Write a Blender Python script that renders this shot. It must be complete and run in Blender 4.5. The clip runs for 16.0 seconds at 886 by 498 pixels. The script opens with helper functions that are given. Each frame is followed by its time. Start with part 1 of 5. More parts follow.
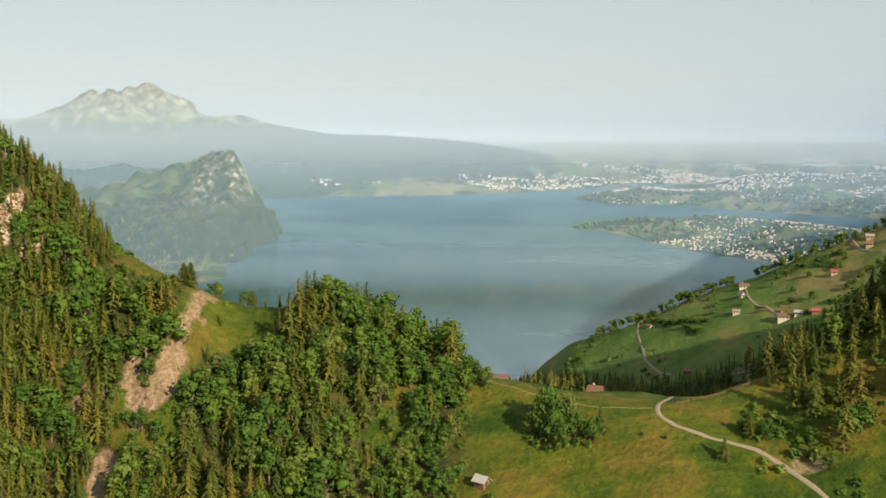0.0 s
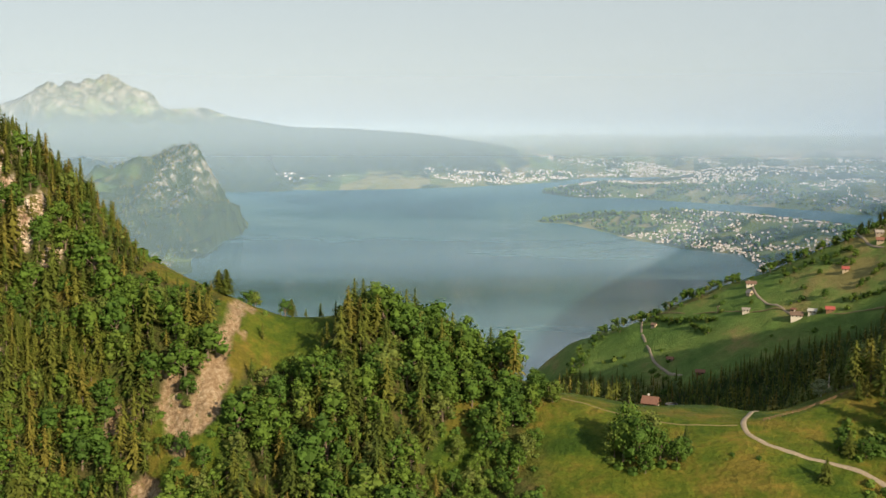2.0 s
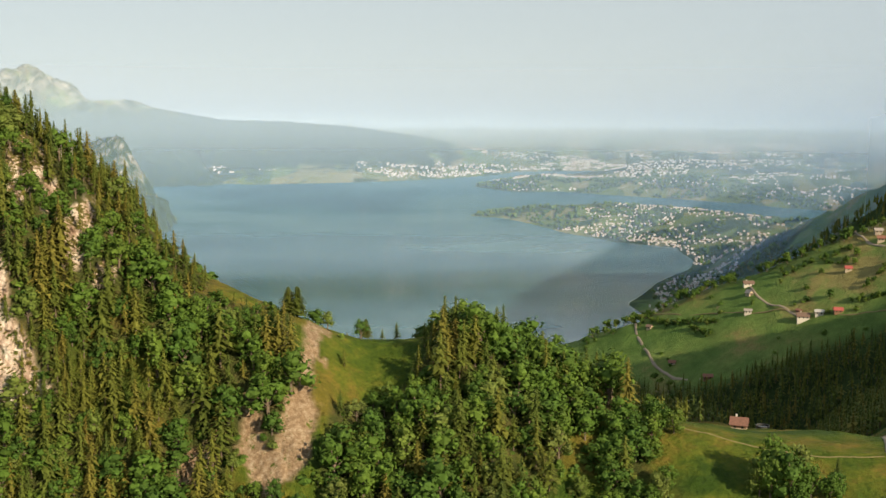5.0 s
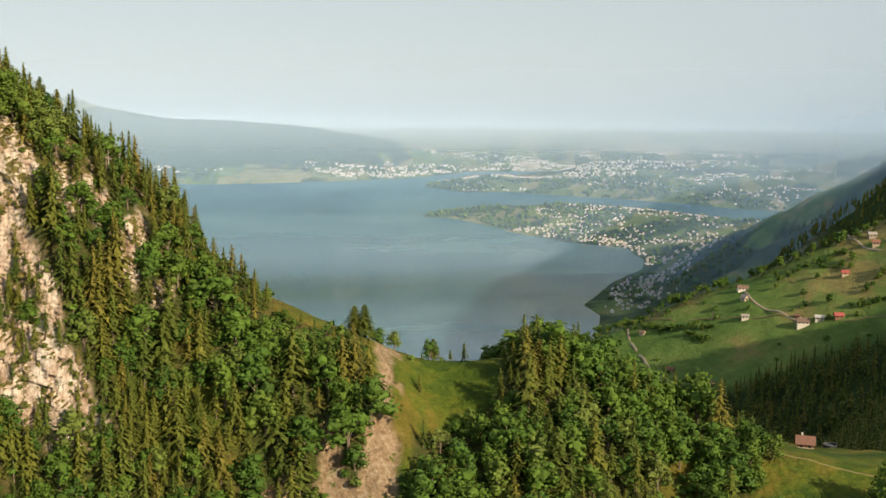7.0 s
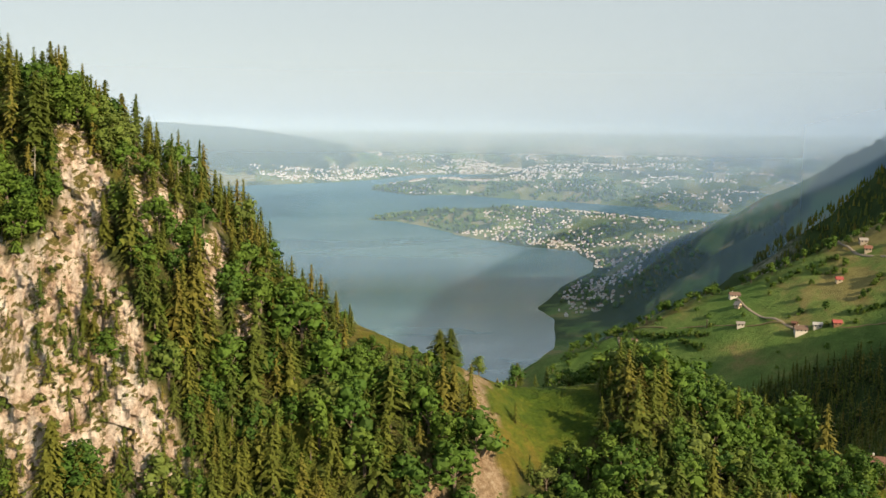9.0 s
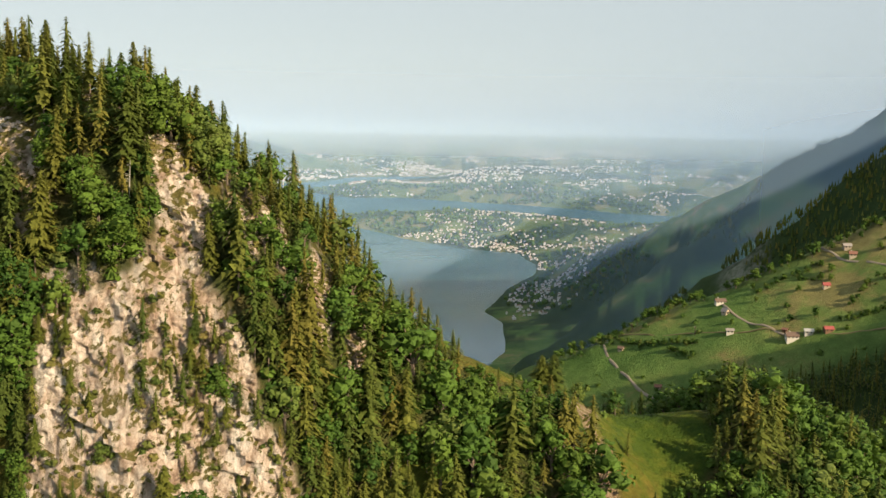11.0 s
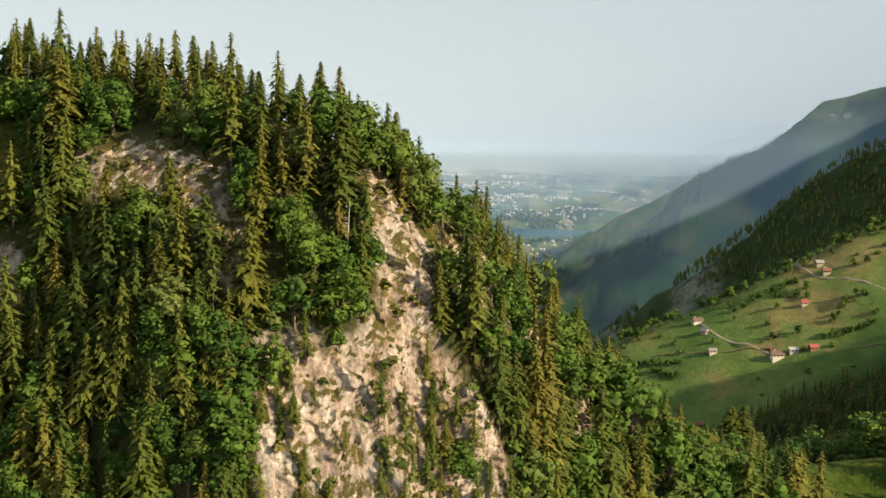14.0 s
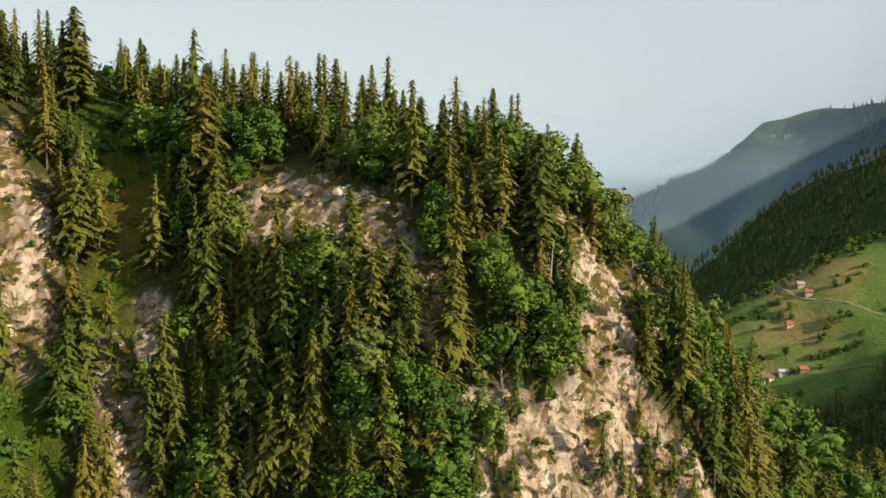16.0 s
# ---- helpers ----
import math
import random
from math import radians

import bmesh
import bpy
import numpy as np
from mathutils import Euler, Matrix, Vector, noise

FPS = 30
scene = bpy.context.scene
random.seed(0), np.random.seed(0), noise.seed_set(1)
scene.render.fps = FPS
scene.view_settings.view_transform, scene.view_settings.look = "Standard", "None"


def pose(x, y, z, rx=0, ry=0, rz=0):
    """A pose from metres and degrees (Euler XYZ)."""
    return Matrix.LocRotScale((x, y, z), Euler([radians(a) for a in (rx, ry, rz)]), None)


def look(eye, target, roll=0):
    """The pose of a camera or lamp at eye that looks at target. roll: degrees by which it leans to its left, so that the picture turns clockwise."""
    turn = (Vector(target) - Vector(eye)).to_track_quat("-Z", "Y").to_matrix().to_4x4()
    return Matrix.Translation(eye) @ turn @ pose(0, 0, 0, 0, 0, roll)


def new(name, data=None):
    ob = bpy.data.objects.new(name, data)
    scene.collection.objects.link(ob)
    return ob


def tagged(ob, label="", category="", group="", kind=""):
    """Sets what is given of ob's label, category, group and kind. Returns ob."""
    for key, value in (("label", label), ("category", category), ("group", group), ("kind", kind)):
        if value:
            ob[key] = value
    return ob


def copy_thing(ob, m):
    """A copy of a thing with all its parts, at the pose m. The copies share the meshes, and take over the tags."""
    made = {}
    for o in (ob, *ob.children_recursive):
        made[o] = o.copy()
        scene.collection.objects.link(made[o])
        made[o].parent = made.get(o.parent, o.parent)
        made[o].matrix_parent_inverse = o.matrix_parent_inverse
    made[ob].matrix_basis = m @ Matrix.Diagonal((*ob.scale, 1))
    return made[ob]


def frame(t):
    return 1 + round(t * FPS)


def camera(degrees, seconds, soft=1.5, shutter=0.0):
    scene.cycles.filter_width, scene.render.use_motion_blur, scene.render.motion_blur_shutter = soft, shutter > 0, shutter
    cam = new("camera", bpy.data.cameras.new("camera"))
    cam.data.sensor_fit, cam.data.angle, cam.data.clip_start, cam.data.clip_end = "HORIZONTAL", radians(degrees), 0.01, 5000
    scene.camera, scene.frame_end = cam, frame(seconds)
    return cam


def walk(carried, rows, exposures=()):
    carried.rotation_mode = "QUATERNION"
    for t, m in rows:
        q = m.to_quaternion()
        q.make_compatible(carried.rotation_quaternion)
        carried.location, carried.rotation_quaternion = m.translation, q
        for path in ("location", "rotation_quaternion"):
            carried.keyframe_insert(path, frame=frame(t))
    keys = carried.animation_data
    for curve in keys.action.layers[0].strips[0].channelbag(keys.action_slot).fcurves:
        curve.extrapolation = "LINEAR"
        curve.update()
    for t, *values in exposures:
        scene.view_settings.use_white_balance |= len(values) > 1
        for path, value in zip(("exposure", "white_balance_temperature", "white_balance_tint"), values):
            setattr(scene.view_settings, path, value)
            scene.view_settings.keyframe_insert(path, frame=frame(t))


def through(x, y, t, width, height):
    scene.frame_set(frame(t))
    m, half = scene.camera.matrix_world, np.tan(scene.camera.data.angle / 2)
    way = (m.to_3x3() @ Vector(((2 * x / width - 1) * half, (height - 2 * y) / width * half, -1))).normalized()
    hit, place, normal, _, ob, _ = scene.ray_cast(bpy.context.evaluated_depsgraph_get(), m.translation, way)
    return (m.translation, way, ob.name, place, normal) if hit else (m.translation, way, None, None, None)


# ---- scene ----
cam = camera(45.5, 16.0)
METRES, EYE, TILT, LEAN, TURN = 400.0, 300.0, -6.1, 0.0, 0.0
ROWS = [
    (0.0, 0.0, 0.0, 0.0, -0.0, 0.0, 0.0),
    (0.5, -0.0233, 0.0208, 0.0026, -0.53, -0.1, 0.06),
    (1.0, -0.0469, 0.0411, 0.0054, -1.09, -0.19, 0.11),
    (1.5, -0.0704, 0.0614, 0.0081, -1.67, -0.29, 0.18),
    (2.0, -0.0942, 0.0816, 0.011, -2.3, -0.38, 0.23),
    (2.5, -0.118, 0.1014, 0.0137, -2.95, -0.46, 0.28),
    (3.0, -0.142, 0.1214, 0.0164, -3.64, -0.54, 0.33),
    (3.5, -0.1659, 0.1414, 0.0192, -4.36, -0.63, 0.43),
    (4.0, -0.19, 0.1613, 0.0222, -5.1, -0.69, 0.49),
    (6.5, -0.3112, 0.2617, 0.0372, -9.06, -0.88, 0.55),
    (7.0, -0.3355, 0.2819, 0.0399, -9.89, -0.85, 0.6),
    (7.5, -0.3596, 0.3021, 0.0427, -10.71, -0.82, 0.65),
    (8.0, -0.3835, 0.3224, 0.0457, -11.55, -0.8, 0.7),
    (10.5, -0.5025, 0.4245, 0.0615, -16.11, -0.74, 0.93),
    (11.0, -0.5258, 0.445, 0.0648, -17.08, -0.74, 0.99),
    (11.5, -0.5489, 0.4655, 0.0682, -18.04, -0.73, 1.11),
    (12.0, -0.572, 0.4862, 0.0713, -19.03, -0.65, 1.22),
    (12.5, -0.5947, 0.5071, 0.0745, -20.0, -0.53, 1.38),
    (13.0, -0.6172, 0.5282, 0.0777, -20.98, -0.4, 1.52),
    (13.5, -0.6395, 0.5495, 0.081, -21.94, -0.23, 1.68),
    (14.0, -0.6617, 0.5706, 0.0844, -22.9, -0.05, 1.85),
    (14.5, -0.6835, 0.5919, 0.0879, -23.89, 0.13, 1.99),
    (15.0, -0.7052, 0.6132, 0.0914, -24.86, 0.36, 2.11),
    (15.5, -0.7267, 0.6344, 0.0949, -25.83, 0.61, 2.22),
    (16.0, -0.748, 0.6556, 0.0985, -26.79, 0.88, 2.33),
]
EXPOSURES = [(0.0, 0.62), (7.0, 0.66), (12.0, 0.76), (16.0, 0.80)]
walk(cam, [(t, pose(0, 0, EYE, TILT, LEAN, TURN) @ pose(METRES * x, METRES * y, METRES * z, 90 + pitch, roll, yaw)) for t, x, y, z, yaw, pitch, roll in ROWS], EXPOSURES)

# sheets standing in for haze: distance, density, the heights between which they set in and fade out, and the share of
# it in the west
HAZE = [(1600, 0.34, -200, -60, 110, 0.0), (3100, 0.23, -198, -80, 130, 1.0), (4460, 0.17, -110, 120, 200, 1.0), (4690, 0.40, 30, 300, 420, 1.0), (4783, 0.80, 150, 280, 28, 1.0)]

# ---- world, sun ----
SUN_EL, SUN_AZ = radians(25.5), math.atan2(0.62, -0.78)
TO_SUN = Vector((math.sin(SUN_AZ) * math.cos(SUN_EL), math.cos(SUN_AZ) * math.cos(SUN_EL), math.sin(SUN_EL)))
world = bpy.data.worlds.new("sky")
scene.world = world
world.use_nodes = True
wn = world.node_tree
sky = wn.nodes.new("ShaderNodeTexSky")
sky.sky_type, sky.sun_disc = "NISHITA", False
sky.sun_elevation, sky.sun_rotation = SUN_EL, SUN_AZ
sky.altitude, sky.air_density, sky.dust_density, sky.ozone_density = 900, 1.0, 3.0, 1.0
wn.nodes["Background"].inputs["Strength"].default_value = 0.082
wn.links.new(sky.outputs[0], wn.nodes["Background"].inputs["Color"])
veil = wn.nodes.new("ShaderNodeBackground")     # thin high overcast, even over the whole sky
veil.inputs["Color"].default_value, veil.inputs["Strength"].default_value = (0.862, 0.942, 0.945, 1), 0.44
both_skies = wn.nodes.new("ShaderNodeMixShader")
both_skies.inputs[0].default_value = 0.80
wn.links.new(wn.nodes["Background"].outputs[0], both_skies.inputs[1])
wn.links.new(veil.outputs[0], both_skies.inputs[2])
wn.links.new(both_skies.outputs[0], wn.nodes["World Output"].inputs["Surface"])
sun = new("sun", bpy.data.lights.new("sun", "SUN"))
sun.data.energy, sun.data.angle, sun.data.color = 5.5, radians(0.6), (1.0, 0.80, 0.53)
sun.matrix_basis = look((0, 0, 900), Vector((0, 0, 900)) - TO_SUN)

# ---- terrain in plain numbers ----
CX, CY, CZ = -115.0, 98.0, 303.0     # the valley's middle, round which far land is drawn in
LAKE = -200.0


def hash01(i, j, k, seed):
    n = (i.astype(np.int64) * 73856093) ^ (j.astype(np.int64) * 19349663) ^ (k.astype(np.int64) * 83492791) ^ (seed * 2654435)
    n = (n ^ (n >> 13)) * 1274126177 & 0x7FFFFFFF
    n = (n ^ (n >> 16)) * 668265263 & 0x7FFFFFFF
    return (n & 0xFFFF) / 65535.0


def vnoise(x, y, z=None, seed=1):
    """Smooth noise from 0 to 1 at arrays of places."""
    x, y = np.asarray(x, float), np.asarray(y, float)
    z = np.zeros_like(x + y) if z is None else np.asarray(z, float)
    x, y, z = np.broadcast_arrays(x, y, z)
    i, j, k = np.floor(x), np.floor(y), np.floor(z)
    u, v, w = x - i, y - j, z - k
    u, v, w = (a * a * (3 - 2 * a) for a in (u, v, w))
    out = 0
    for a in (0, 1):
        for b in (0, 1):
            for c in (0, 1):
                out = out + hash01(i + a, j + b, k + c, seed) * (u if a else 1 - u) * (v if b else 1 - v) * (w if c else 1 - w)
    return out


def fbm(x, y, z=None, octaves=4, seed=1, ridged=False):
    total, amp, norm = 0, 1.0, 0.0
    for o in range(octaves):
        n = vnoise(np.asarray(x) * 2**o, np.asarray(y) * 2**o, None if z is None else np.asarray(z) * 2**o, seed + o)
        total = total + amp * (1 - np.abs(2 * n - 1) if ridged else n)
        norm, amp = norm + amp, amp * 0.5
    return total / norm


def facets(x, y, z, seed):
    """Blocky, broken relief: each cell is a tilted plane of its own."""
    i, j, k = np.floor(x), np.floor(y), np.floor(z)
    best, val = np.full(np.shape(x), 9.0), np.zeros(np.shape(x))
    for a in (-1, 0, 1):
        for b in (-1, 0, 1):
            for c in (-1, 0, 1):
                q = (i + a, j + b, k + c)
                ox, oy, oz = (x - q[0] - hash01(*q, seed), y - q[1] - hash01(*q, seed + 1), z - q[2] - hash01(*q, seed + 2))
                d = ox * ox + oy * oy + oz * oz
                v = hash01(*q, seed + 3) + 0.9 * (ox * (hash01(*q, seed + 4) - 0.5) + oz * (hash01(*q, seed + 5) - 0.65))
                val = np.where(d < best, v, val)
                best = np.minimum(d, best)
    return val


def smooth(a, lo, hi):
    t = np.clip((np.asarray(a, float) - lo) / (hi - lo), 0, 1)
    return t * t * (3 - 2 * t)


# stations of the near ridge: x, foot y, foot z, crest y, crest z, bulge of the face
STATIONS = np.array([
    (-420, 395, 150, 530, 340, 2.0),
    (-300, 393, 160, 505, 331, 2.0),
    (-262, 390, 160, 495, 325, 2.0),
    (-236, 373, 160, 470, 317, 2.7),
    (-211, 371, 160, 425, 314, 2.2),
    (-183, 371, 160, 430, 296, 2.2),
    (-160, 370, 160, 432, 276, 2.0),
    (-135, 366, 160, 433, 252, 2.0),
    (-98, 345, 160, 424, 238, 1.5),
    (-80, 340, 158, 436, 228, 1.4),
    (-57, 335, 155, 420, 235, 1.3),
    (-11, 330, 160, 428, 214, 1.2),
    (18, 320, 168, 402, 206, 1.2),
    (48, 317, 170, 390, 201.5, 1.2),
    (77, 315, 172, 378, 203, 1.2),
    (100, 314, 174, 384, 203.5, 1.2),
    (120, 312, 176, 390, 209, 1.15),
    (140, 311, 178, 392, 217.5, 1.1),
    (160, 310, 180, 395, 227, 1.1),
    # shoulder out of view, raised so that it shades the valley forest
    (400, 150, 200, 300, 455, 1.0)])
_X = np.arange(-460.0, 461.0)
_K = np.exp(-0.5 * (np.arange(-21, 22) / 7.0) ** 2)
_K /= _K.sum()
_COL = [np.convolve(np.pad(np.interp(_X, STATIONS[:, 0], STATIONS[:, c]), 21, mode="edge"), _K, "valid") for c in range(1, 6)]
_BACK = np.interp(_X, [-110, -60, 0, 30, 78, 95, 130, 250, 400], [0.75, 0.7, 0.45, 0.28, 0.26, 0.44, 0.55, 0.6, 0.6])


def station(x):
    return [np.interp(x, _X, c) for c in _COL] + [np.interp(x, _X, _BACK)]


def near_height(x, y):
    """Height of the near ridge at plan places."""
    yf, zf, yc, zc, p, b = station(x)
    s = np.clip((y - yf) / (yc - yf), 0, 1)
    face = zf + (zc - zf) * (1 - (1 - s) ** p)
    apron = zf - (yf - y) * 0.42
    t = np.maximum(y - yc, 0)
    return np.where(y < yf, np.maximum(apron, 40), face - b * t * t / (t + 25))


def polyline(x, y, pts):
    """Distance to a line of (x, y, z) points, and the line's z there."""
    best, zz = np.full(np.shape(x), 1e9), np.zeros(np.shape(x))
    for (ax, ay, az), (bx, by, bz) in zip(pts, pts[1:]):
        dx, dy = bx - ax, by - ay
        t = np.clip(((x - ax) * dx + (y - ay) * dy) / (dx * dx + dy * dy), 0, 1)
        d = np.hypot(x - ax - t * dx, y - ay - t * dy)
        zz = np.where(d < best, az + t * (bz - az), zz)
        best = np.minimum(d, best)
    return best, zz


def inside(x, y, pts):
    """Signed distance to a closed outline: positive inside."""
    best, odd = np.full(np.shape(x), 1e9), np.zeros(np.shape(x), bool)
    for (ax, ay), (bx, by) in zip(pts, pts[1:] + pts[:1]):
        dx, dy = bx - ax, by - ay
        t = np.clip(((x - ax) * dx + (y - ay) * dy) / (dx * dx + dy * dy), 0, 1)
        best = np.minimum(best, np.hypot(x - ax - t * dx, y - ay - t * dy))
        with np.errstate(divide="ignore", invalid="ignore"):
            odd ^= ((ay > y) != (by > y)) & (x < (bx - ax) * (y - ay) / (by - ay) + ax)
    return np.where(odd, best, -best)


COAST_NEAR = [(790, 5800), (926, 5394), (1011, 4879), (1142, 4401), (1315, 4181), (1258, 3832), (1157, 3570), (949, 3248), (759, 2910), (744, 2738),
              (620, 2400), (300, 1950), (-300, 1850), (-3000, 1700), (-3000, -3000), (9000, -3000), (9000, 5600), (2850, 5560), (2393, 5131),
              (2229, 5115), (2050, 5385), (1850, 5750), (1490, 5960), (1154, 6000), (823, 5960)]
COAST_MID = [(1125, 8250), (1322, 7584), (1667, 7626), (1967, 7194), (2257, 6852), (2507, 6490), (2677, 6035), (2925, 5815), (9000, 5900),
             (30000, 20000), (9000, 40000), (3000, 12500), (2682, 10300), (2060, 9276), (1704, 9286), (1552, 9291), (1205, 8800)]
COAST_FAR = [(-9000, 10500), (-1802, 10245), (-1230, 9155), (-624, 8600), (-295, 8735), (60, 8849), (533, 9074), (1052, 9405), (1551, 9972),
             (1975, 10742), (2682, 10800), (4000, 12500), (50000, 12500), (50000, 90000), (-50000, 90000), (-50000, 10500)]
COAST_LEFT = [(-897, 5826), (-832, 5091), (-879, 4751), (-840, 4171), (-796, 3747), (-900, 3300), (-1300, 3000), (-2500, 2900), (-9000, 2500),
              (-9000, 7000), (-2500, 7200), (-1275, 7300), (-1040, 6700)]
CREST_LEFT = [(-4000, 7600, 150), (-2880, 7182, 78), (-2408, 6816, 100), (-2231, 6717, 88), (-2025, 6516, 122), (-1911, 6449, 144), (-1691, 6197, 108), (-1389, 5860, 140), (-1280, 5676, 176), (-1184, 5552, 214),
              (-1078, 5463, 230), (-1042, 5440, 226), (-1009, 5444, 158), (-978, 5459, 84), (-956, 5491, 15), (-931, 5555, -60), (-895, 5666, -130), (-860, 5769, -190)]
PEN_HILL = [(860, 5740, -178), (1150, 5790, -152), (1500, 5740, -138), (1880, 5480, -150), (2120, 5150, -165)]
FAR_HILL = [(2700, 10000, -150), (3000, 9900, -75), (3350, 9750, -40), (3600, 9650, -65), (4050, 9500, -130)]
# ridge out of view, added and heightened to shade the mountain flanks
SHADE_CREST = [(950, 600, 650), (1300, 700, 700), (2200, 1500, 1000), (3000, 1600, 900)]
CREST_R1 = [(425, 1300, 105), (455, 1258, 145), (494, 1221, 190), (530, 1200, 220), (600, 1132, 302), (700, 1040, 365), (900, 900, 470), (1100, 700, 600)]
CREST_FAR = [(-9000, 13500, 420), (-6200, 11000, 380), (-4762, 9250, 377), (-4343, 9647, 431), (-3969, 10014, 463), (-3763, 10189, 520), (-3604, 10290, 588), (-3451, 10335, 677), (-3320, 10365, 750), (-3245, 10480, 715),
             (-3129, 10564, 745), (-3022, 10590, 805), (-2944, 10719, 775), (-2827, 10776, 825), (-2753, 10986, 765), (-2704, 11146, 725), (-2621, 11306, 713), (-2567, 11460, 597), (-2420, 11479, 512), (-2202, 11469, 528),
             (-2022, 11565, 532), (-1784, 11539, 445), (-1425, 11637, 378), (-1115, 11649, 322), (-743, 11726, 316), (-364, 11684, 303), (13, 11643, 272), (300, 11660, 255), (600, 11690, 212), (900, 11706, 170), (1250, 11800, 110), (1600, 12100, 20)]
CREST_RIGI = [(3400, 1300, 620), (2300, 1750, 500), (1800, 2060, 470), (1640, 2150, 450), (1557, 2203, 425), (1544, 2346, 326), (1520, 2500, 278), (1488, 2670, 206),
              (1380, 2750, 135), (1300, 2830, 70), (1260, 3050, -20), (1300, 3400, -110), (1500, 4000, -165), (2000, 4700, -195)]


def hill_height(x, y):
    """The pasture hill with the farms, with its rim towards the lake."""
    z = 148 + 0.53 * (x - 260) + 0.19 * (y - 906)
    rim = (y - 995) * 0.957 + (x - 185) * 0.29
    rim = rim + 22 * (fbm(x / 60, y / 60, seed=31) - 0.5)
    over = np.maximum(rim, 0)
    z = z - over * over / (over + 20) * 1.2
    left = np.maximum(125 - x, 0)
    z = z - left * left / (left + 30) * 0.7
    return z - 2.5 + 13 * (fbm(x / 70, y / 70, octaves=3, seed=5) - 0.5) + 7 * (fbm(x / 24, y / 24, octaves=3, seed=6) - 0.5)


def outer_height(x, y):
    """Height of all the land beyond the near ridge, before it is drawn in."""
    n = fbm(x / 420, y / 420, octaves=5, seed=11) - 0.5
    h = np.full(np.shape(x), -260.0)
    for pts, cap, rough in ((COAST_NEAR, 30, 60), (COAST_MID, 28, 80), (COAST_FAR, 30, 110), (COAST_LEFT, 20, 60)):
        sd = inside(x, y, pts) + 60 * n
        lift = np.clip(sd * 0.09, -40, cap) + smooth(sd, 40, 700) * np.maximum(n + 0.12, 0) * 2 * rough
        h = np.maximum(h, LAKE + lift)
    d, z = polyline(x, y, CREST_LEFT)
    side = (y - 5440) + (x + 1080) * 0.38
    slope = np.where(side < 0, 0.27, 0.5) + 0.42 * smooth(x, -1200, -1050) * smooth(d, 620, 250)
    hb = z - d * slope - smooth(d, 0, 120) * (130 * (fbm(x / 190, y / 190, seed=3, ridged=True) - 0.4) + 45 * (fbm(x / 60, y / 60, octaves=3, seed=36) - 0.5))
    h = np.maximum(h, np.where(inside(x, y, COAST_LEFT) > -50, hb, -260))
    d, z = polyline(x, y, CREST_FAR)
    z = z + smooth(z, 520, 680) * 150 * (fbm(x / 110, y / 300, octaves=4, seed=17) - 0.50)
    h = np.maximum(h, z - d * (0.34 + 0.3 * smooth(z, 450, 650) * smooth(d, 900, 200)) - (40 + 200 * smooth(z, 450, 700)) * smooth(d, 0, 500) * (fbm(x / 500, y / 500, octaves=5, seed=4, ridged=True) - 0.35))
    d, z = polyline(x, y, CREST_RIGI)
    h = np.maximum(h, z - d * 0.56 - 50 * smooth(d, 0, 150) * (fbm(x / 160, y / 160, seed=8, ridged=True) - 0.35))
    d, z = polyline(x, y, PEN_HILL)
    h = np.maximum(h, z - d * 0.16)
    d, z = polyline(x, y, FAR_HILL)
    h = np.maximum(h, z - d * 0.12)
    d, z = polyline(x, y, SHADE_CREST)
    h = np.maximum(h, z - d * 0.85)
    d, z = polyline(x, y, CREST_R1)
    h = np.maximum(h, z - d * 0.72 - 26 * smooth(d, 0, 60) * (fbm(x / 70, y / 70, seed=9, ridged=True) - 0.35))
    h = np.maximum(h, np.where((y < 1700) & (x < 1300), hill_height(x, y), -260))
    return h


def land_height(x, y):
    k = 6.0
    a, b = near_height(x, y), outer_height(x, y)
    far = (y > 1500) | (np.abs(x) > 1500)
    m = np.clip(0.5 + (a - b) / (2 * k), 0, 1)
    return np.where(far, b, b * (1 - m) + a * m + k * m * (1 - m))


def drawn_in(x, y, z):
    """Far places moved nearer along their line of sight from the valley's middle."""
    d = np.hypot(x - CX, y - CY)
    e = np.where(d > 3000.0, 3000 + 1790 * (1 - np.exp(-(d - 3000) / 1790)), d) / np.maximum(d, 1e-9)
    return CX + (x - CX) * e, CY + (y - CY) * e, CZ + (z - CZ) * e


def cliff_top(x):
    return np.interp(x, [-234, -225, -198, -186, -181, -171, -160], [190, 276, 281, 268, 250, 226, 180])


OUTCROPS = [(-213, 312, 6, 7), (-183, 288, 5, 9), (-168, 271, 4, 11), (-200, 301, 4, 8), (-238, 303, 11, 6), (-160, 256, 3, 4), (-197, 288, 5, 12),
            (-263, 283, 2.5, 6), (-283, 298, 6, 20), (-270, 268, 3, 10), (-228, 292, 4, 8), (-176, 280, 3, 5)]
SCAR = [((-97.5, 240), (-99, 232), 1.7), ((-99, 232), (-102, 219), 2.5), ((-102, 219), (-105, 208), 3.2), ((-105, 208), (-110, 204), 3.1), ((-110, 204), (-115.5, 207), 3.4),
        ((-115.5, 207), (-116.5, 219), 2.5), ((-112, 203), (-112, 198), 2.6), ((-121, 180), (-123, 168), 4.2), ((-133, 205), (-136, 190), 2.0), ((-126, 214), (-128, 204), 1.6)]


def rock_mask(x, z, n):
    m = smooth(cliff_top(x) - z + 26 * (n - 0.5), -2, 5) * smooth(z + 16 * (n - 0.5) + 0.12 * (x + 190), 219, 226)
    for ox, oz, rx, rz in OUTCROPS:
        m = np.maximum(m, smooth(1.25 - np.hypot((x - ox) / rx, (z - oz) / rz) + 1.3 * (n - 0.5), 0, 0.35))
    return m


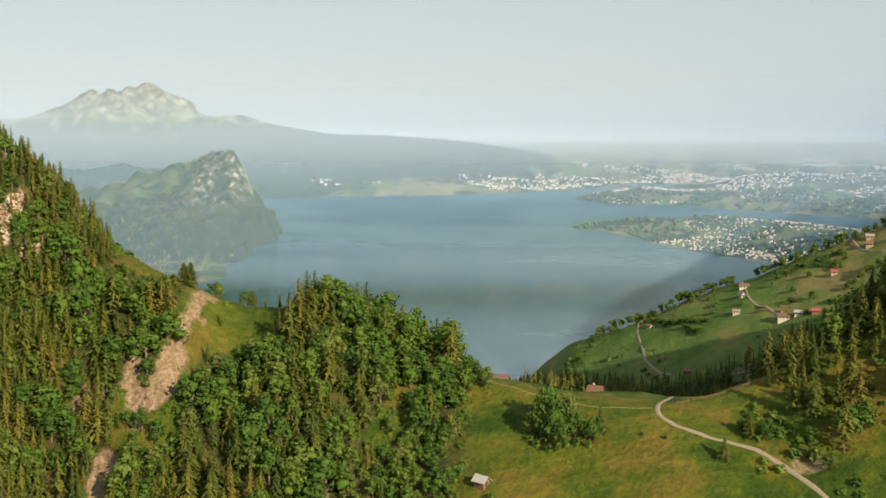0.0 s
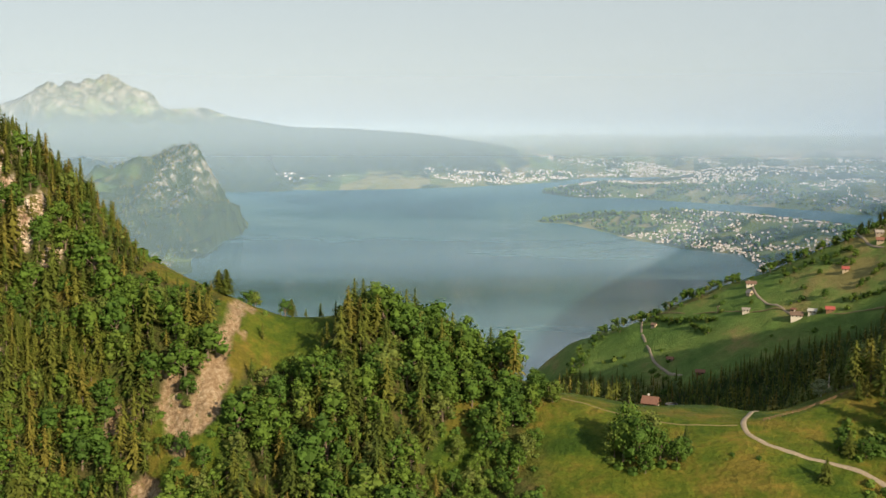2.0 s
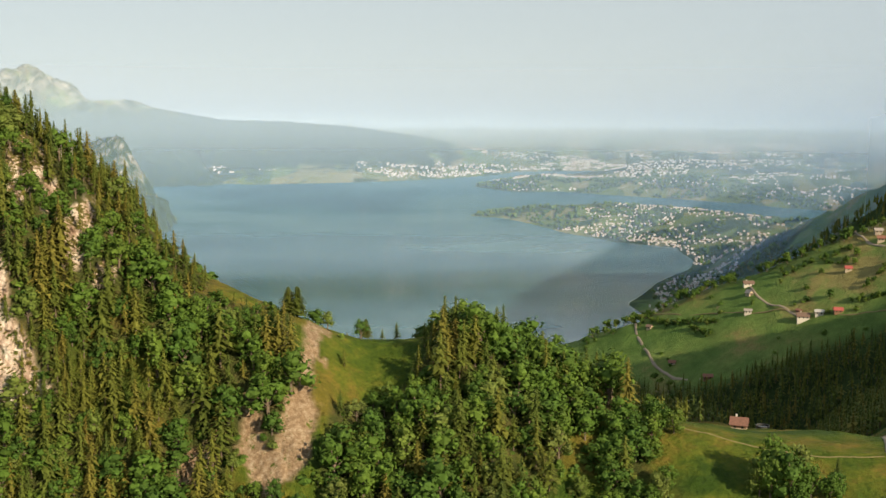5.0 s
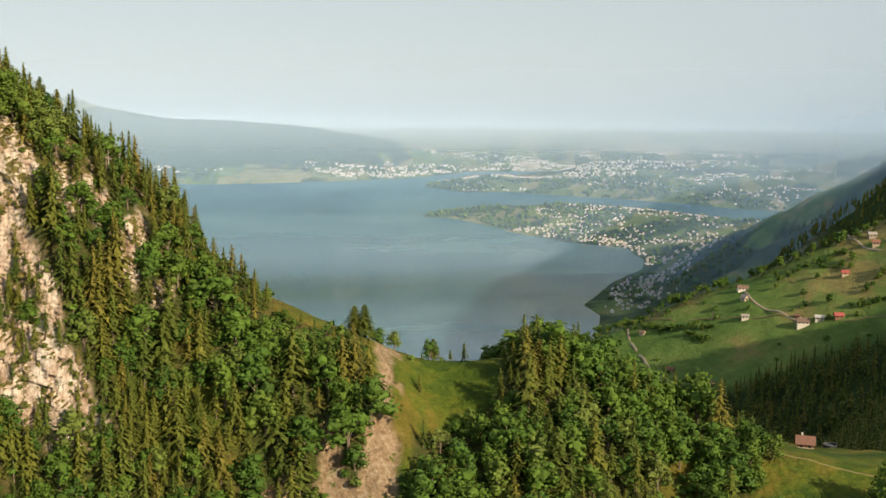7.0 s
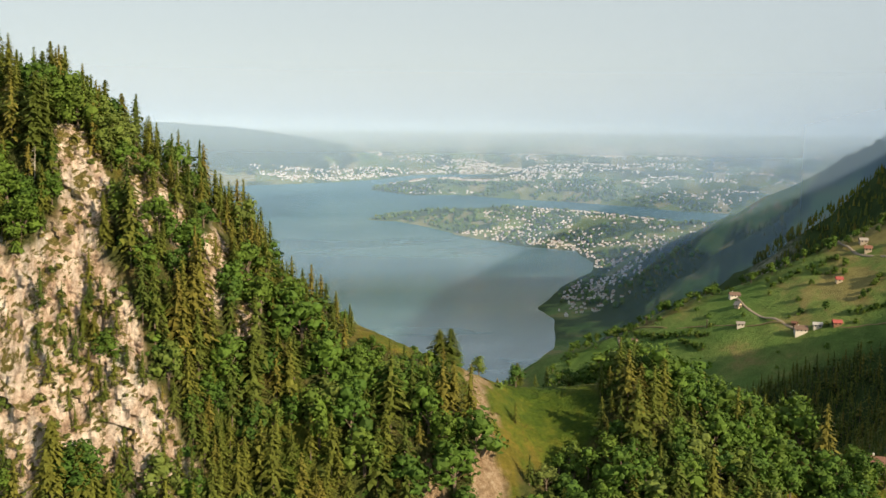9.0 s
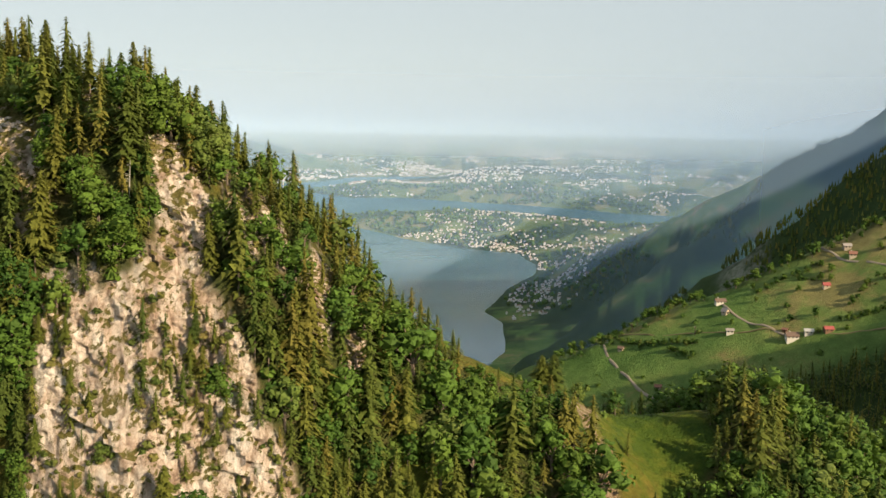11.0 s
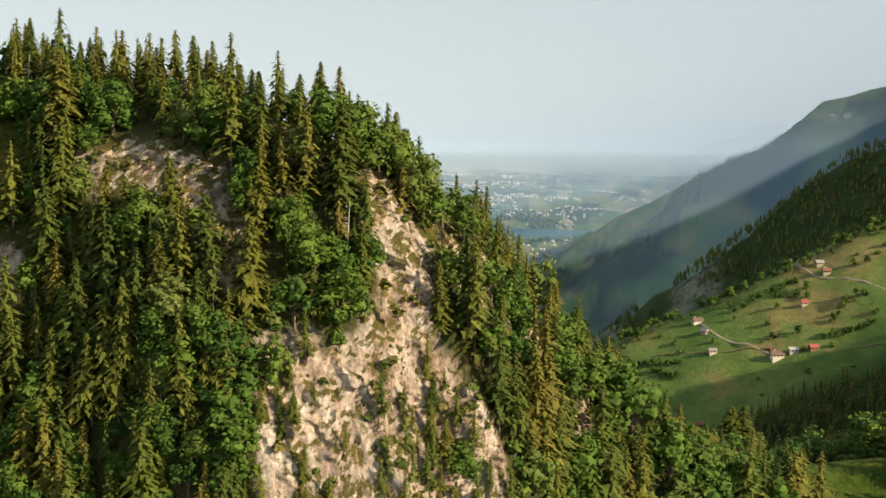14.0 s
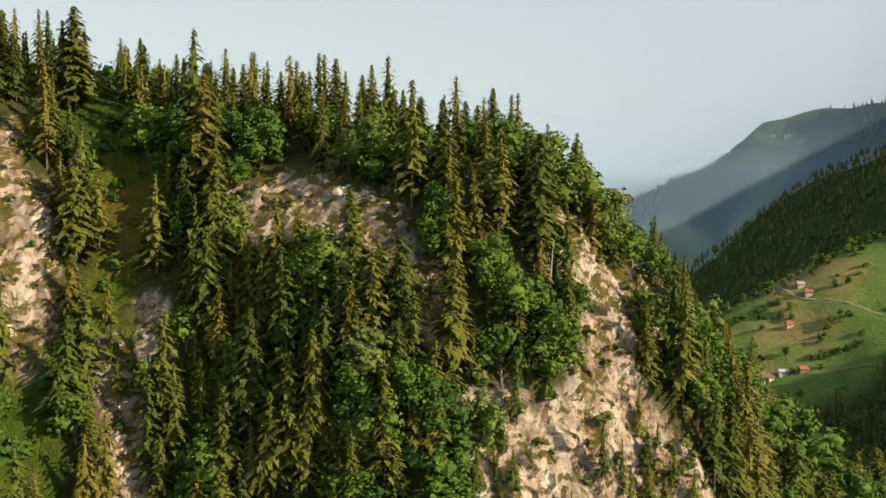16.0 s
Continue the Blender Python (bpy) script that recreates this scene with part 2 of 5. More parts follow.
def scar_mask(x, z, n):
    m = np.zeros(np.shape(x))
    for (ax, az), (bx, bz), w in SCAR:
        dx, dz = bx - ax, bz - az
        t = np.clip(((x - ax) * dx + (z - az) * dz) / (dx * dx + dz * dz), 0, 1)
        m = np.maximum(m, smooth(w * (1.7 + 2.6 * (n - 0.5)) - np.hypot(x - ax - t * dx, z - az - t * dz), 0, 1.2))
    return m


# ---- materials ----
def material(name):
    m = bpy.data.materials.new(name)
    m.use_nodes = True
    nt = m.node_tree
    return m, nt, nt.nodes["Principled BSDF"]


def node(nt, kind, **values):
    n = nt.nodes.new("ShaderNode" + kind)
    for k, v in values.items():
        if k in n.inputs:
            n.inputs[k].default_value = v
    return n


def noise_tex(nt, scale, detail=5, rough=0.6, stretch=None):
    geo = node(nt, "NewGeometry")
    t = node(nt, "TexNoise", Scale=scale, Detail=detail, Roughness=rough)
    if stretch:
        mp = node(nt, "Mapping", Scale=stretch)
        nt.links.new(geo.outputs["Position"], mp.inputs["Vector"])
        nt.links.new(mp.outputs[0], t.inputs["Vector"])
    else:
        nt.links.new(geo.outputs["Position"], t.inputs["Vector"])
    return t.outputs["Fac"]


def ramp(nt, source, stops):
    r = node(nt, "ValToRGB")
    while len(r.color_ramp.elements) < len(stops):
        r.color_ramp.elements.new(0.5)
    for e, (pos, col) in zip(r.color_ramp.elements, stops):
        e.position, e.color = pos, (*col, 1)
    nt.links.new(source, r.inputs[0])
    return r.outputs[0]


def mixed(nt, fac, a, b, blend="MIX"):
    m = nt.nodes.new("ShaderNodeMixRGB")
    m.blend_type = blend
    for i, s in enumerate((fac, a, b)):
        if isinstance(s, (int, float)):
            m.inputs[i].default_value = s
        elif isinstance(s, tuple):
            m.inputs[i].default_value = (*s, 1)
        else:
            nt.links.new(s, m.inputs[i])
    return m.outputs[0]


def attribute(nt, name):
    a = node(nt, "Attribute")
    a.attribute_name = name
    return a.outputs["Fac"]


def bump(nt, bsdf, height, strength, distance):
    b = node(nt, "Bump", Strength=strength, Distance=distance)
    nt.links.new(height, b.inputs["Height"])
    nt.links.new(b.outputs[0], bsdf.inputs["Normal"])


def plain(name, color, rough=0.8, spread=0.25, scale=2.0, metal=0.0):
    """Paint, wood or plaster with light and dark patches at two sizes."""
    m, nt, b = material(name)
    lo, hi = tuple(c * (1 - spread) for c in color), tuple(min(1, c * (1 + spread)) for c in color)
    col = ramp(nt, noise_tex(nt, scale, 6, 0.7), [(0.3, lo), (0.7, hi)])
    nt.links.new(col, b.inputs["Base Color"])
    b.inputs["Roughness"].default_value, b.inputs["Metallic"].default_value = rough, metal
    bump(nt, b, noise_tex(nt, scale * 6, 3), 0.3, 0.02)
    return m


def foliage(name, stops, rough=0.75, through=0.18):
    """Leaves or needles, each tree with a tint of its own."""
    m, nt, b = material(name)
    info = node(nt, "ObjectInfo")
    add = node(nt, "Math")
    add.operation = "ADD"
    nt.links.new(info.outputs["Random"], add.inputs[0])
    nt.links.new(attribute(nt, "tint"), add.inputs[1])
    fr = node(nt, "Math")
    fr.operation = "FRACT"
    nt.links.new(add.outputs[0], fr.inputs[0])
    col = ramp(nt, fr.outputs[0], stops)
    geo = node(nt, "NewGeometry")
    shade = ramp(nt, geo.outputs["Random Per Island"], [(0.0, (0.74, 0.74, 0.74)), (1.0, (1.26, 1.26, 1.22))])
    col = mixed(nt, 1.0, col, shade, "MULTIPLY")
    nt.links.new(col, b.inputs["Base Color"])
    b.inputs["Roughness"].default_value = rough
    b.inputs["Specular IOR Level"].default_value = 0.2
    tr = node(nt, "BsdfTranslucent")
    nt.links.new(mixed(nt, 1.0, col, (1.2, 1.25, 0.6), "MULTIPLY"), tr.inputs["Color"])
    mx = node(nt, "MixShader", Fac=through)
    out = nt.nodes["Material Output"]
    nt.links.new(b.outputs[0], mx.inputs[1])
    nt.links.new(tr.outputs[0], mx.inputs[2])
    nt.links.new(mx.outputs[0], out.inputs["Surface"])
    return m


NEEDLES = foliage("spruce needles", [(0.0, (0.052, 0.078, 0.015)), (0.35, (0.078, 0.102, 0.017)), (0.75, (0.112, 0.120, 0.020)), (1.0, (0.146, 0.124, 0.026))], through=0.15)
LEAVES = foliage("broad leaves", [(0.0, (0.038, 0.082, 0.013)), (0.4, (0.056, 0.108, 0.015)), (0.8, (0.080, 0.130, 0.018)), (1.0, (0.105, 0.132, 0.033))])
PALE_LEAVES = foliage("silvery leaves", [(0.0, (0.16, 0.19, 0.10)), (1.0, (0.22, 0.24, 0.15))])
SCRUB = foliage("dry scrub leaves", [(0.0, (0.062, 0.088, 0.018)), (0.4, (0.095, 0.108, 0.024)), (0.8, (0.135, 0.125, 0.032)), (1.0, (0.18, 0.145, 0.045))])
BARK = plain("bark", (0.13, 0.10, 0.075), 0.9, 0.4, 3.0)
DEADWOOD = plain("bleached dead wood", (0.36, 0.33, 0.29), 0.9, 0.25, 3.0)


def slope_material():
    """The near ridge: forest floor, meadow, limestone and bare earth."""
    m, nt, b = material("alpine slope")
    grass = ramp(nt, noise_tex(nt, 0.03, 9, 0.68), [(0.40, (0.038, 0.074, 0.009)), (0.46, (0.066, 0.102, 0.011)), (0.52, (0.100, 0.120, 0.015)), (0.58, (0.150, 0.125, 0.024))])
    streak = ramp(nt, noise_tex(nt, 0.10, 7, 0.7, (0.35, 1.6, 1.2)), [(0.36, (0.68, 0.78, 0.62)), (0.52, (1.0, 1.0, 1.0)), (0.66, (1.25, 1.12, 1.1))])
    grass = mixed(nt, 0.85, grass, streak, "MULTIPLY")
    tuft = ramp(nt, noise_tex(nt, 0.9, 6, 0.75), [(0.3, (0.72, 0.75, 0.7)), (0.7, (1.22, 1.2, 1.15))])
    grass = mixed(nt, 1.0, grass, tuft, "MULTIPLY")
    floor_ = ramp(nt, noise_tex(nt, 0.15, 8, 0.7), [(0.3, (0.030, 0.042, 0.012)), (0.5, (0.055, 0.066, 0.018)), (0.66, (0.11, 0.085, 0.035)), (0.8, (0.16, 0.11, 0.055))])
    rock = ramp(nt, noise_tex(nt, 0.16, 12, 0.74, (1, 1, 0.7)), [(0.34, (0.31, 0.22, 0.165)), (0.43, (0.53, 0.42, 0.345)), (0.50, (0.68, 0.585, 0.515)), (0.60, (0.77, 0.72, 0.675))])
    stain = ramp(nt, noise_tex(nt, 0.45, 11, 0.78, (1, 1, 0.25)), [(0.36, (0.46, 0.34, 0.25)), (0.46, (0.93, 0.88, 0.83)), (0.66, (1.08, 1.08, 1.08))])
    rock = mixed(nt, 0.6, rock, stain, "MULTIPLY")
    blocks = []
    for size, depth in ((0.34, 0.45), (0.13, 0.4)):     # joints between the broken blocks
        place = node(nt, "Mapping", Scale=(1.0, 1.0, 0.5), Rotation=(0.0, 0.5, 0.2))
        wobble = node(nt, "TexNoise", Scale=size * 2.0, Detail=5.0, Roughness=0.7)
        spot = node(nt, "NewGeometry").outputs["Position"]
        nt.links.new(spot, wobble.inputs["Vector"])
        bent = node(nt, "VectorMath")
        bent.operation = "MULTIPLY_ADD"
        bent.inputs[1].default_value = (0.55 / size,) * 3
        nt.links.new(wobble.outputs["Color"], bent.inputs[0])
        nt.links.new(spot, bent.inputs[2])
        nt.links.new(bent.outputs[0], place.inputs["Vector"])
        cells = node(nt, "TexVoronoi", Scale=size)
        cells.feature = "DISTANCE_TO_EDGE"
        nt.links.new(place.outputs[0], cells.inputs["Vector"])
        tilt = node(nt, "TexVoronoi", Scale=size)
        nt.links.new(place.outputs[0], tilt.inputs["Vector"])
        blocks.append(tilt.outputs["Distance"])
        rock = mixed(nt, depth, rock, ramp(nt, cells.outputs["Distance"], [(0.0, (0.30, 0.22, 0.17)), (0.07, (0.78, 0.73, 0.70)), (0.17, (1, 1, 1))]), "MULTIPLY")
    lie = node(nt, "SeparateXYZ")
    nt.links.new(node(nt, "NewGeometry").outputs["Normal"], lie.inputs[0])
    ledge = node(nt, "Math")
    ledge.operation = "MULTIPLY_ADD"
    ledge.inputs[1].default_value = 0.30
    nt.links.new(lie.outputs["Z"], ledge.inputs[0])
    nt.links.new(noise_tex(nt, 0.34, 11, 0.74, (1, 1, 0.34)), ledge.inputs[2])
    moss = ramp(nt, ledge.outputs[0], [(0.635, (0, 0, 0)), (0.70, (1, 1, 1))])
    turf = ramp(nt, noise_tex(nt, 1.5, 5, 0.7), [(0.35, (0.075, 0.080, 0.018)), (0.65, (0.17, 0.135, 0.045))])
    rock = mixed(nt, moss, rock, turf)
    earth = ramp(nt, noise_tex(nt, 0.6, 11, 0.8), [(0.36, (0.15, 0.10, 0.06)), (0.46, (0.25, 0.175, 0.11)), (0.55, (0.33, 0.25, 0.17)), (0.64, (0.42, 0.36, 0.28))])
    weeds = ramp(nt, noise_tex(nt, 0.35, 9, 0.75), [(0.57, (0, 0, 0)), (0.63, (1, 1, 1))])
    earth = mixed(nt, weeds, earth, grass)
    col = mixed(nt, attribute(nt, "meadow"), floor_, grass)
    col = mixed(nt, attribute(nt, "rock"), col, rock)
    col = mixed(nt, attribute(nt, "scar"), col, earth)
    nt.links.new(col, b.inputs["Base Color"])
    b.inputs["Roughness"].default_value = 0.9
    b.inputs["Specular IOR Level"].default_value = 0.15
    relief = node(nt, "Math")
    relief.operation = "MULTIPLY_ADD"
    relief.inputs[1].default_value = 0.7
    nt.links.new(blocks[0], relief.inputs[0])
    nt.links.new(noise_tex(nt, 0.8, 12, 0.78), relief.inputs[2])
    bump(nt, b, relief.outputs[0], 1.0, 1.4)
    return m


def far_material():
    """Far land: woods, pasture, field patches and bare rock."""
    m, nt, b = material("far land")
    wood = ramp(nt, noise_tex(nt, 0.03, 8, 0.75), [(0.3, (0.018, 0.036, 0.012)), (0.7, (0.045, 0.070, 0.022))])
    pasture = ramp(nt, noise_tex(nt, 0.012, 7, 0.65), [(0.36, (0.066, 0.122, 0.030)), (0.46, (0.092, 0.150, 0.040)), (0.54, (0.118, 0.166, 0.048)), (0.61, (0.19, 0.172, 0.070))])
    rough_ = ramp(nt, noise_tex(nt, 0.12, 7, 0.75), [(0.3, (0.75, 0.75, 0.72)), (0.7, (1.2, 1.2, 1.15))])
    pasture = mixed(nt, 1.0, pasture, rough_, "MULTIPLY")
    geo = node(nt, "NewGeometry")
    vor = node(nt, "TexVoronoi", Scale=0.011)
    nt.links.new(geo.outputs["Position"], vor.inputs["Vector"])
    patch = ramp(nt, vor.outputs["Color"], [(0.15, (0.03, 0.06, 0.02)), (0.45, (0.10, 0.14, 0.04)), (0.7, (0.145, 0.15, 0.065)), (0.9, (0.20, 0.19, 0.11))])
    col = mixed(nt, attribute(nt, "patch"), pasture, patch)
    col = mixed(nt, attribute(nt, "wood"), col, wood)
    rock = ramp(nt, noise_tex(nt, 0.035, 9, 0.75), [(0.38, (0.26, 0.235, 0.215)), (0.58, (0.60, 0.565, 0.525))])
    broken = ramp(nt, noise_tex(nt, 0.055, 9, 0.75), [(0.42, (0.1, 0.1, 0.1)), (0.55, (1, 1, 1))])
    col = mixed(nt, mixed(nt, 1.0, attribute(nt, "rock"), broken, "MULTIPLY"), col, rock)
    nt.links.new(col, b.inputs["Base Color"])
    b.inputs["Roughness"].default_value = 0.95
    b.inputs["Specular IOR Level"].default_value = 0.1
    bump(nt, b, noise_tex(nt, 0.25, 8, 0.75), 0.8, 3.0)
    return m


def water_material():
    m, nt, b = material("lake water")
    wind = ramp(nt, noise_tex(nt, 0.0016, 4, 0.55, (0.55, 1.6, 1)), [(0.40, (0.09, 0.09, 0.09)), (0.60, (0.24, 0.24, 0.24))])
    # long streaks of differing reflection, painted into the base colour
    col = ramp(nt, noise_tex(nt, 0.0022, 5, 0.6, (0.45, 1.6, 1)), [(0.38, (0.030, 0.078, 0.104)), (0.5, (0.044, 0.105, 0.135)), (0.62, (0.070, 0.138, 0.162))])
    nt.links.new(col, b.inputs["Base Color"])
    nt.links.new(wind, b.inputs["Roughness"])
    b.inputs["IOR"].default_value = 1.33
    bump(nt, b, noise_tex(nt, 0.05, 4, 0.6), 0.10, 1.0)
    return m


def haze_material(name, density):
    """A see-through sheet that stands in for haze: evenly lit, thinning out upwards and at the water."""
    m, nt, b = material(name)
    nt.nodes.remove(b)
    # tone of distant air, put into the sheet's own colour
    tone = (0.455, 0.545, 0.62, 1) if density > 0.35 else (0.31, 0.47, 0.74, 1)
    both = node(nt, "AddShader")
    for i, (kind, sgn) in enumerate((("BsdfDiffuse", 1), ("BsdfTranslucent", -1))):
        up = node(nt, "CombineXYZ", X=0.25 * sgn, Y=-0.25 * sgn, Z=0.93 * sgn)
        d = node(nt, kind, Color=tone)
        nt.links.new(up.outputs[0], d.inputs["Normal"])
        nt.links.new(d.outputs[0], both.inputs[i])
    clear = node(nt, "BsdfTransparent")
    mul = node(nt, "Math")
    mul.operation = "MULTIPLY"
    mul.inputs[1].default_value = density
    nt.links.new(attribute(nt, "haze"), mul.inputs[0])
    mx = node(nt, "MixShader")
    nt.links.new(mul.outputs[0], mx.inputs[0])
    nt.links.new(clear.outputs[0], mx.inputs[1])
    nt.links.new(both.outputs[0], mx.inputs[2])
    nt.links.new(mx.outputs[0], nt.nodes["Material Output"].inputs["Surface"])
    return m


SLOPE, FARLAND, WATER = slope_material(), far_material(), water_material()


# ---- mesh helpers ----
def mesh_of(name, verts, faces, mats, attrs=None, index=None, smooth_=False, normals=None):
    """A mesh from arrays: verts (n, 3), faces (m, 3 or 4), one value a vertex in each of attrs."""
    me = bpy.data.meshes.new(name)
    verts, faces = np.asarray(verts, np.float32), np.asarray(faces, np.int32)
    m, k = faces.shape
    me.vertices.add(len(verts))
    me.vertices.foreach_set("co", verts.ravel())
    me.loops.add(m * k)
    me.loops.foreach_set("vertex_index", faces.ravel())
    me.polygons.add(m)
    me.polygons.foreach_set("loop_start", np.arange(0, m * k, k, dtype=np.int32))
    if index is not None:
        me.polygons.foreach_set("material_index", np.asarray(index, np.int32))
    me.polygons.foreach_set("use_smooth", np.full(m, smooth_))
    for mat in mats:
        me.materials.append(mat)
    for key, val in (attrs or {}).items():
        a = me.attributes.new(key, "FLOAT", "POINT")
        a.data.foreach_set("value", np.asarray(val, np.float32))
    if normals is not None:     # soft shading round the crown
        a = me.attributes.new("custom_normal", "FLOAT_VECTOR", "POINT")
        a.data.foreach_set("vector", np.asarray(normals, np.float32).ravel())
    me.update(calc_edges=True)
    me.validate()
    return me


def grid_faces(rows, cols):
    r, c = np.meshgrid(np.arange(rows - 1), np.arange(cols - 1), indexing="ij")
    a = (r * cols + c).ravel()
    return np.stack([a, a + 1, a + cols + 1, a + cols], 1)


# ---- the near ridge ----
def hummocks(x, y):
    left = smooth(x, -60, -130)
    return (fbm(x / 9, y / 9, octaves=4, seed=26) - 0.5) * (1.4 + 1.2 * left) + (fbm(x / 38, y / 38, octaves=3, seed=27) - 0.5) * 4.5 * (1 - left) - 0.8 * (1 - left)


def saddle_height(x, y):
    """Ground height on the saddle and the meadow behind it."""
    x, y = np.asarray(x, float), np.asarray(y, float)
    return np.maximum(near_height(x, y), np.where(y > 480, outer_height(x, y), -300)) + hummocks(x, y)


def ridge_surface():
    xs = np.concatenate([np.arange(-330.0, -245.0, 1.3), np.arange(-245.0, -150.0, 0.72), np.arange(-150.0, 251.0, 1.3)])
    yf, zf, yc, zc, p, b = station(xs)
    n_apron, n_face, n_back = 20, 190, 50
    ya = yf[None] - np.linspace(200, 0, n_apron, endpoint=False)[:, None]
    s = np.linspace(0, 1, 400)
    face_y = np.empty((n_face, len(xs)))
    for i in range(len(xs)):
        yy, zz = yf[i] + s * (yc[i] - yf[i]), zf[i] + (zc[i] - zf[i]) * (1 - (1 - s) ** p[i])
        arc = np.concatenate([[0], np.cumsum(np.hypot(np.diff(yy), np.diff(zz)))])
        face_y[:, i] = np.interp(np.linspace(0, arc[-1], n_face, endpoint=False), arc, yy)
    yb = yc[None] + np.linspace(0, 1, n_back)[:, None] ** 1.4 * 190
    y = np.concatenate([ya, face_y, yb])
    x = np.broadcast_to(xs, y.shape).copy()
    z = near_height(x, y)
    out = np.where(y > 480, outer_height(x, y), -300)
    z = np.maximum(z, out)
    return x, y, z


def west_glade(z):
    return np.interp(z, [260, 270, 280, 287, 295, 310], [-284, -284, -281, -272, -265, -266])


def clearing_mask(x, d, z):
    """The sunny grass beside the landslide, from the crest down; d is the way behind the crest."""
    low = np.interp(x, [-110, -104, -90, -80, -70, -58], [0, -24, -32, -30, -22, -6])
    m = smooth(d, low - 1, low + 2) * smooth(x, -106, -102) * smooth(x, -59, -64) * smooth(d, 60, 40)
    strip = -98 - (239 - z) * 0.24
    m = np.maximum(m, smooth(x, strip - 1, strip + 1) * smooth(x, strip + 12, strip + 9) * smooth(z, 203, 208) * smooth(d, 10, 4))
    return np.maximum(m, smooth(x, -133, -128) * smooth(x, -113, -117) * smooth(d, -12, -8) * smooth(d, 40, 20))


RX, RY, RZ = ridge_surface()
n1 = fbm(RX / 14, RY / 14, RZ / 20, octaves=4, seed=21)
left = smooth(RX, -60, -130)
steep = left * smooth(RY - np.interp(RX, _X, _COL[2]), 6, -14)
n2 = fbm(RX / 5, RY / 5, RZ / 8, octaves=4, seed=28)
ROCK = rock_mask(RX, RZ, n1 + 0.5 * (n2 - 0.5)) * smooth(RX, -140, -155) * smooth(RY - np.interp(RX, _X, _COL[2]), 12, 4)
scar_x = -98 - (239 - RZ) * 0.24
rubble = 0.85 * smooth(n2, 0.53, 0.58) * smooth(RX, scar_x, scar_x + 1) * smooth(RX, scar_x + 8, scar_x + 6) * smooth(RZ, 198, 204) * smooth(RZ, 240, 234)
SCARM = np.maximum(scar_mask(RX, RZ, n1 + 0.6 * (n2 - 0.5)), rubble) * (1 - ROCK) * smooth(RY - np.interp(RX, _X, _COL[2]), 5, 1)
SCARM = np.maximum(SCARM, 0.75 * smooth(1.0 - np.hypot((RX - 121) / 7, (RY - 343) / 4.5) + 1.6 * (n2 - 0.5), 0.1, 0.4))     # eroded bank beside the road
crest_d = RY - np.interp(RX, _X, _COL[2])
MEADOW = smooth(RX + 22 * (n1 - 0.5), -2, 14)
MEADOW = np.maximum(MEADOW, smooth(RX, -152, -142) * smooth(RX, -80, -90) * smooth(crest_d, -6, 3))
glade = smooth(np.abs(RX + 8 + (408 - RY) * 0.4), 8, 6) * smooth(RY, 366, 371) * smooth(RY, 414, 409)
MEADOW = np.maximum(MEADOW, np.maximum(glade, smooth(RX, -124, -119) * smooth(RX, -94, -98) * smooth(RZ, 182, 188) * smooth(RZ, 208, 204)))
clearing = clearing_mask(RX, crest_d + 6 * (n1 - 0.5), RZ)
MEADOW = np.maximum(MEADOW, clearing)
MEADOW = np.maximum(MEADOW, smooth(RX, -255, -260) * smooth(np.abs(RX - west_glade(RZ)), 6, 4) * smooth(RZ, 252, 256))
MEADOW = np.maximum(MEADOW, smooth(RX, scar_x - 2, scar_x) * smooth(RX, scar_x + 12, scar_x + 9) * smooth(RZ, 202, 208))
MEADOW = np.maximum(MEADOW, 0.75 * smooth(n1, 0.56, 0.68))
buttress = (fbm(RX / 26, RZ / 70, octaves=3, seed=22) - 0.5) * 11 * steep
RU, RW = RX + 0.42 * RZ, RZ - 0.35 * RX     # joints dip to one side
crag = ROCK * ((facets(RU / 9.0, RY / 9.0, RW / 20.0, 23) - 0.5) * 1.9 + (facets(RU / 3.8, RY / 3.8, RW / 8.0, 33) - 0.5) * 1.6 + (facets(RU / 1.7, RY / 1.7, RW / 2.6, 34) - 0.5) * 0.7 + (fbm(RX / 16, RY / 16, RZ / 45, octaves=3, seed=24, ridged=True) - 0.5) * 2.6)
gully = SCARM * (-2.2 + (fbm(RX / 2.2, RY / 5, RZ / 5, octaves=3, seed=25) - 0.5) * 2.0)
lumps = hummocks(RX, RY)
GY = RY - (buttress + crag + gully * 0.8)
GZ = RZ + lumps + gully * 0.35
ridge_verts = np.stack([RX + crag * 0.25 * np.sin(RZ * 0.4), GY, GZ], -1).reshape(-1, 3)
ridge = new("hillside", mesh_of("hillside", ridge_verts, grid_faces(*RX.shape), [SLOPE],
            {"rock": ROCK.ravel(), "scar": SCARM.ravel(), "meadow": MEADOW.ravel()}, smooth_=True))
ridge_rock = ROCK[:-1, :-1].ravel() > 0.35
ridge.data.polygons.foreach_set("use_smooth", ~ridge_rock)
tagged(ridge, "steep wooded alpine ridge with pale limestone cliff and saddle meadow", "hillside", kind="structure")

# ---- all the land to the horizon ----
az = np.radians(np.concatenate([np.arange(-180, -36, 4.0), np.arange(-36, 62, 0.23), np.arange(62, 179, 4.0), [180.0]]))
rad = np.concatenate([[0.01, 40, 90], np.geomspace(150, 2600, 115, endpoint=False), np.geomspace(2600, 4300, 50, endpoint=False), np.geomspace(4300, 6300, 80, endpoint=False), np.geomspace(6300, 11000, 48, endpoint=False), np.geomspace(11000, 13500, 50, endpoint=False), np.geomspace(13500, 70000, 24)])
A, D = np.meshgrid(az, rad)
PX, PY = CX + D * np.sin(A), CY + D * np.cos(A)
PZ = land_height(PX, PY)
